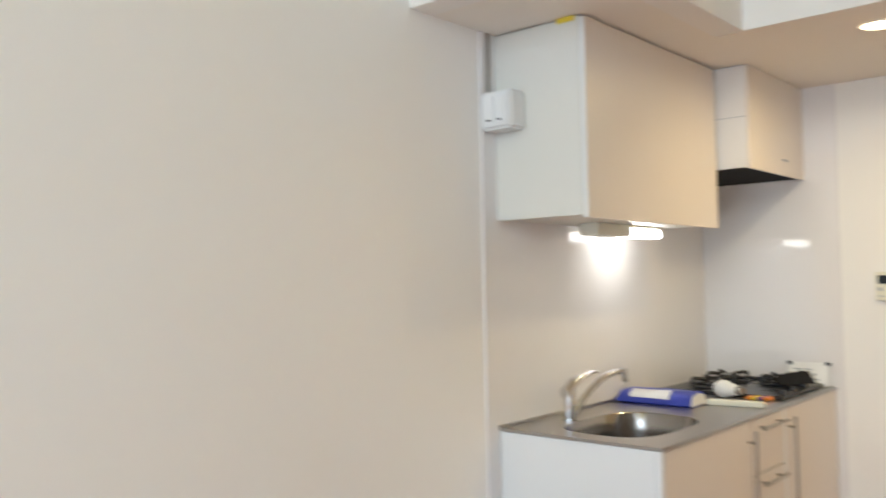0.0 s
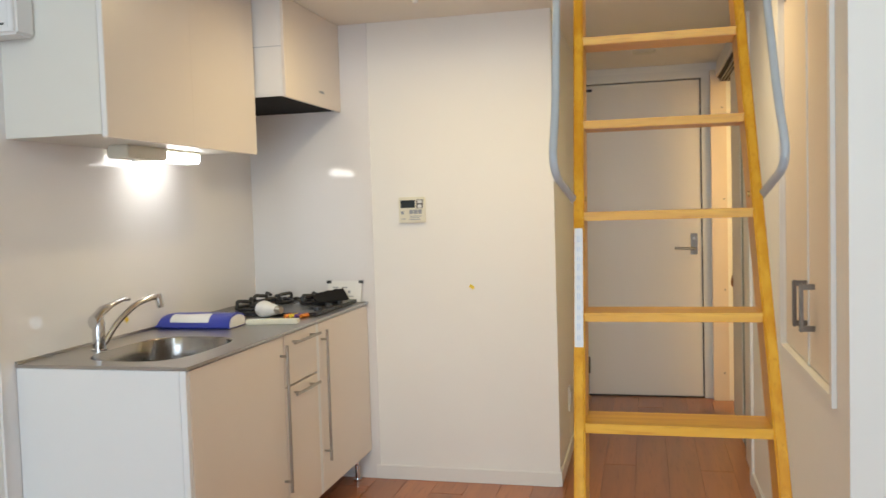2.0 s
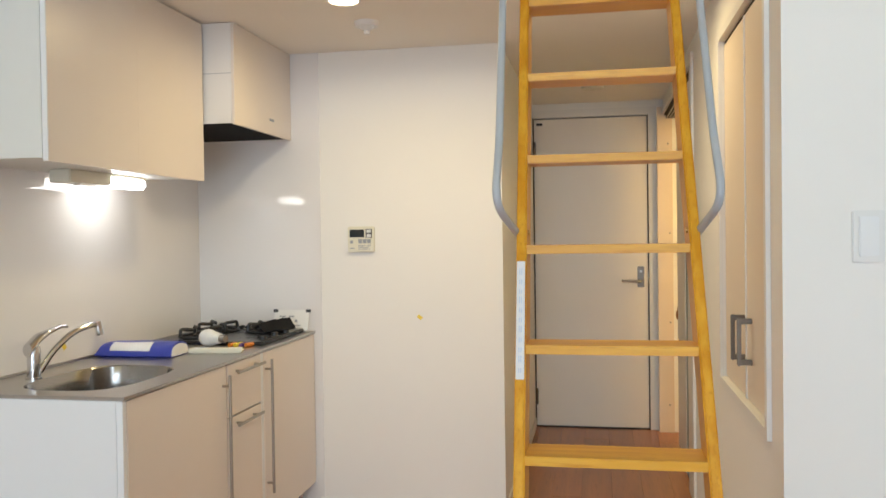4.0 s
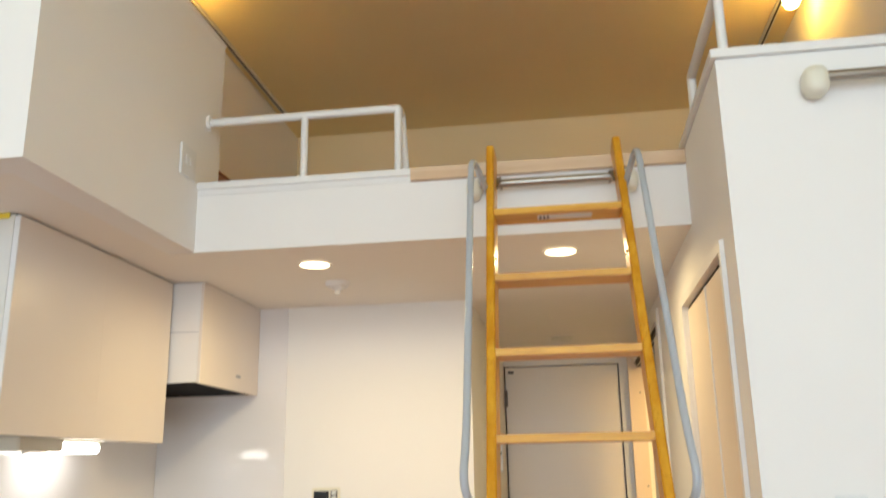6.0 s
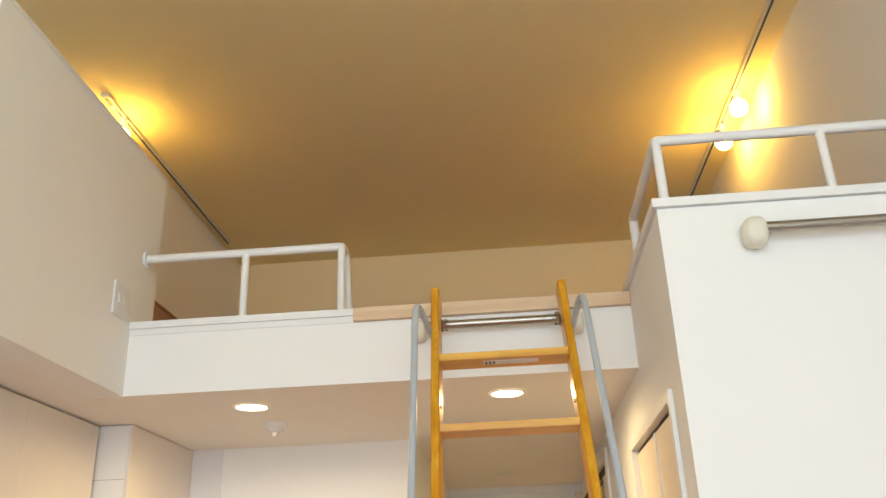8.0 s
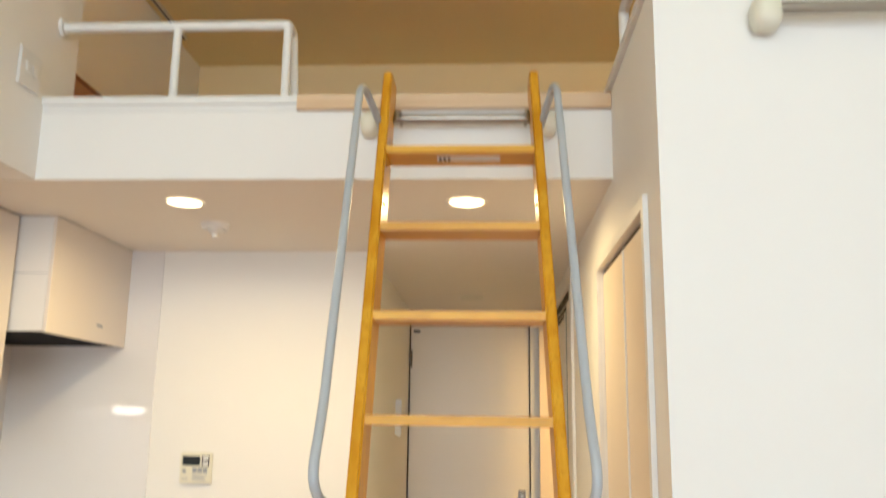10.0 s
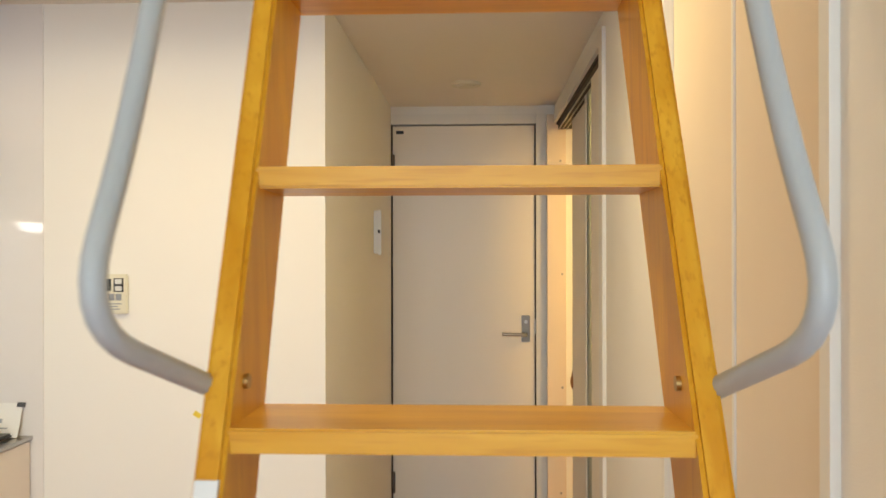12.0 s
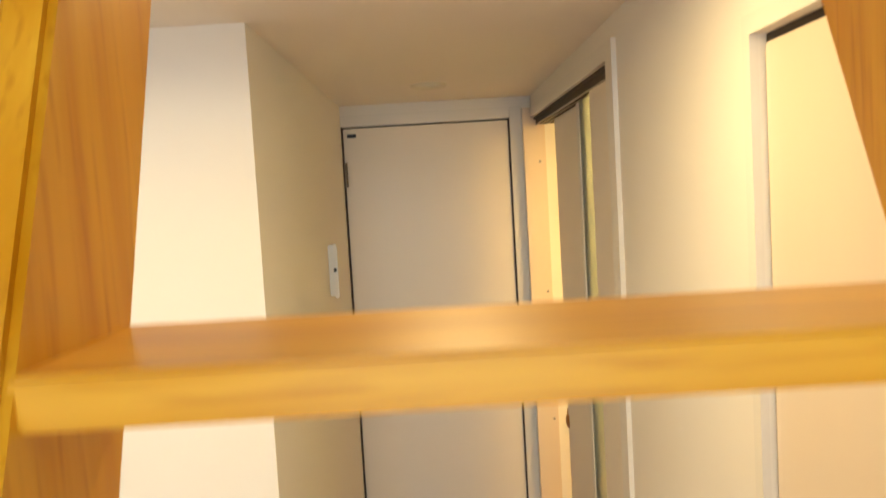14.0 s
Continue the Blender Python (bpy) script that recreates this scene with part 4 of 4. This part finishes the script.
wide_switch("light_switch", (0.706, YF, 1.29), Matrix.Translation((0.700, YF, 1.292)), 0.07, 0.12, [(-0.022, 0.022, -0.046, 0.046)], "white rocker light switch on the closet front")
turn = Matrix.Rotation(radians(90), 4, "Z")
wide_switch("light_switch", (XP, 2.794, 2.48), Matrix.Translation((XP, 2.794, 2.48)) @ turn, 0.115, 0.115, [(-0.03, -0.003, -0.012, 0.02), (0.003, 0.03, -0.012, 0.02)], "white double light switch on the parapet wall")
wide_switch("wall_socket", (XC, 4.46, 0.30), Matrix.Translation((XC, 4.46, 0.30)) @ turn, 0.07, 0.12, [(-0.018, 0.018, -0.035, -0.003), (-0.018, 0.018, 0.003, 0.035)], "white wall socket low on the corridor wall")

fuse = thing("switch_box", (XL, 2.30, 1.84), "white surface-mounted switch box beside the wall cabinet", "switch box")
part("case", boxes((XL + 0.005, XL + 0.128, 2.262, 2.342, 1.842, 1.968), bevel=0.008), PLASTIC, fuse)
part("plate", boxes((XL + 0.012, XL + 0.121, 2.258, 2.264, 1.85, 1.96), bevel=0.002), WHITE, fuse, "flat white cover plate")
for i in range(2):
    part("window", boxes((XL + 0.034 + i * 0.044, XL + 0.05 + i * 0.044, 2.2535, 2.2555, 1.868, 1.874)), BLACK, fuse, "small dark slot")
    part("rocker", boxes((XL + 0.024 + i * 0.044, XL + 0.062 + i * 0.044, 2.2545, 2.259, 1.862, 1.948), bevel=0.0015), WHITE, fuse, "white rocker")
part("conduit", boxes((XL + 0.004, XL + 0.012, 2.296, 2.308, 1.968, ZS), bevel=0.002), NICKEL, fuse, "thin grey conduit")

intercom = thing("intercom", (XC, 5.2, 1.40), "slim white intercom handset on the corridor wall", "intercom")
part("body", boxes((XC, XC + 0.016, 5.13, 5.20, 1.41, 1.60), bevel=0.004), PLASTIC, intercom)
part("handset", boxes((XC + 0.016, XC + 0.032, 5.13, 5.165, 1.40, 1.605), bevel=0.006), PLASTIC, intercom)
part("button", boxes((XC + 0.018, XC + 0.028, 5.1285, 5.1305, 1.50, 1.515)), BLACK, intercom, "small dark button")


# ---- ceiling fittings ----
DOWN_WATTS = 7.8


def downlight(x, y):
    lamp = thing("downlight", (x, y, ZS), "lit round recessed downlight in the white soffit", "downlight", "downlights under the loft")
    ring = bmesh.new()
    n = 36
    for r0, r1, z0, z1 in ((0.066, 0.060, ZS - 0.001, ZS - 0.006), (0.060, 0.054, ZS - 0.006, ZS - 0.003)):
        a = [ring.verts.new((x + r0 * math.cos(k * math.tau / n), y + r0 * math.sin(k * math.tau / n), z0)) for k in range(n)]
        b = [ring.verts.new((x + r1 * math.cos(k * math.tau / n), y + r1 * math.sin(k * math.tau / n), z1)) for k in range(n)]
        for k in range(n):
            ring.faces.new((a[k], a[(k + 1) % n], b[(k + 1) % n], b[k]))
    part("ring", ring, TRIM, lamp, "white rim")
    part("lens", rods(((x, y, ZS - 0.004), (x, y, ZS - 0.001), 0.0545, 36)), DOWN, lamp, "glowing warm lens")
    beam = area_lamp("downlight_beam", look((x, y, ZS - 0.008), (x, y + 0.001, 0)), 0.104, 0.104, DOWN_WATTS, (1.0, 0.75, 0.37), 170)
    beam.data.shape = "DISK"
    return lamp


downlight(-0.83, 3.148)
downlight(0.086, 3.148)

detector = thing("smoke_detector", (-0.832, 3.468, ZS), "white round smoke detector on the soffit", "smoke detector")
part("base", rods(((-0.832, 3.468, ZS - 0.020), (-0.832, 3.468, ZS), 0.046, 30, 0.052)), PLASTIC, detector)
part("head", rods(((-0.832, 3.468, ZS - 0.034), (-0.832, 3.468, ZS - 0.020), 0.020, 26, 0.030), ((-0.832, 3.468, ZS - 0.050), (-0.832, 3.468, ZS - 0.034), 0.012, 18)), PLASTIC, detector)

vent = thing("ceiling_cover", (0.06, 5.25, ZS), "flat round cream cover on the corridor ceiling", "ceiling cover")
part("disc", rods(((0.06, 5.25, ZS - 0.012), (0.06, 5.25, ZS), 0.064, 32, 0.070)), CREAM, vent)
part("hub", rods(((0.06, 5.25, ZS - 0.016), (0.06, 5.25, ZS - 0.012), 0.04, 28)), CREAM, vent)


def track_light(x, y0, y1, bulbs, side):
    rail = thing("lighting_track", (x, (y0 + y1) / 2, ZT), "dark lighting track with warm bare bulbs on the ceiling", "lighting track")
    part("track", boxes((x - 0.005, x + 0.005, y0, y1, ZT - 0.0205, ZT - 0.017)), BLACK, rail, "dark slot of the track")
    part("profile", boxes((x - 0.015, x + 0.015, y0, y1, ZT - 0.018, ZT)), CREAM, rail, "pale track profile")
    part("end_feed", boxes((x - 0.021, x + 0.021, y0 - 0.12, y0 - 0.001, ZT - 0.024, ZT), bevel=0.004), CREAM, rail)
    part("feed_slot", boxes((x - 0.010, x + 0.010, y0 - 0.10, y0 - 0.03, ZT - 0.0255, ZT - 0.0235)), BLACK, rail, "dark slot")
    for y in bulbs:
        lamp = part("lamp_holder", rods(((x, y, ZT - 0.035), (x, y, ZT - 0.018), 0.021, 18), ((x, y, ZT - 0.075), (x, y, ZT - 0.035), 0.015, 18, 0.018)), PLASTIC, rail, "white bulb holder")
        g = ball(bmesh.new(), (x, y, ZT - 0.122), 0.045)
        rod(g, (x, y, ZT - 0.094), (x, y, ZT - 0.075), 0.034, 20, 0.016)
        part("bulb", g, BULB, lamp, "glowing warm bulb")
    return rail


track_light(1.33, 2.0, 5.17, (3.94, 4.28), 1)
track_light(-1.775, 3.66, 5.40, (3.76,), -1)

wash = thing("washroom_lamp", (1.0, 4.85, ZS), "lit warm ceiling lamp in the washroom", "ceiling lamp")
part("base", rods(((1.0, 4.85, ZS - 0.02), (1.0, 4.85, ZS), 0.12, 28)), PLASTIC, wash)
part("globe", rods(((1.0, 4.85, ZS - 0.07), (1.0, 4.85, ZS - 0.02), 0.08, 28, 0.11)), WASH, wash, "glowing warm globe")

wash_beam = area_lamp("washroom_beam", look((1.0, 4.85, ZS - 0.08), (1.0, 4.86, 0)), 0.4, 0.4, 23, (1.0, 0.64, 0.21))
wash_beam.data.shape = "DISK"

# scraps of yellow masking tape
for place, size in (((-0.736, YK - 0.0006, 0.927), (0.024, 0.0006, 0.016)), ((XL + 0.0055, 2.90, 0.92), (0.0006, 0.02, 0.02))):
    bm = boxes((-size[0] / 2, size[0] / 2, -size[1] / 2, size[1] / 2, -size[2] / 2, size[2] / 2))
    tip = Matrix.Rotation(radians(35), 4, "Y" if size[1] < size[0] else "X")
    bmesh.ops.transform(bm, matrix=Matrix.Translation(place) @ tip, verts=bm.verts)
    solid("tape_scrap", bm, YELLOW, "small scrap of yellow masking tape on the wall", "tape")
solid("tape_scrap", boxes((-1.575, -1.51, 2.3362, 2.3372, ZS - 0.018, ZS - 0.001)), YELLOW, "yellow masking tape strip at the wall cabinet's top", "tape")

# ---- floor planks, last ----
PW, PL = 0.152, 1.82
shapes = {}
floor_ob = bpy.data.objects["floor"]
col = 0
x = XL
while x < XR - 0.01:
    w = min(PW, XR - x)
    y = YW - (col * 0.62 % PL)
    while y < YD:
        a, b = max(y, YW), min(y + PL, YD)
        key = (round(w, 3), round(b - a, 3))
        if b - a > 0.03:
            if key not in shapes:
                shapes[key] = mesh_of("plank", boxes((0.0006, w - 0.0006, 0.0006, b - a - 0.0006, -0.012, 0.0), bevel=0.0012), FLOOR)
            plank = new("plank", shapes[key])
            plank.parent, plank.location = floor_ob, (x, a, 0)
        y += PL
    x += PW
    col += 1
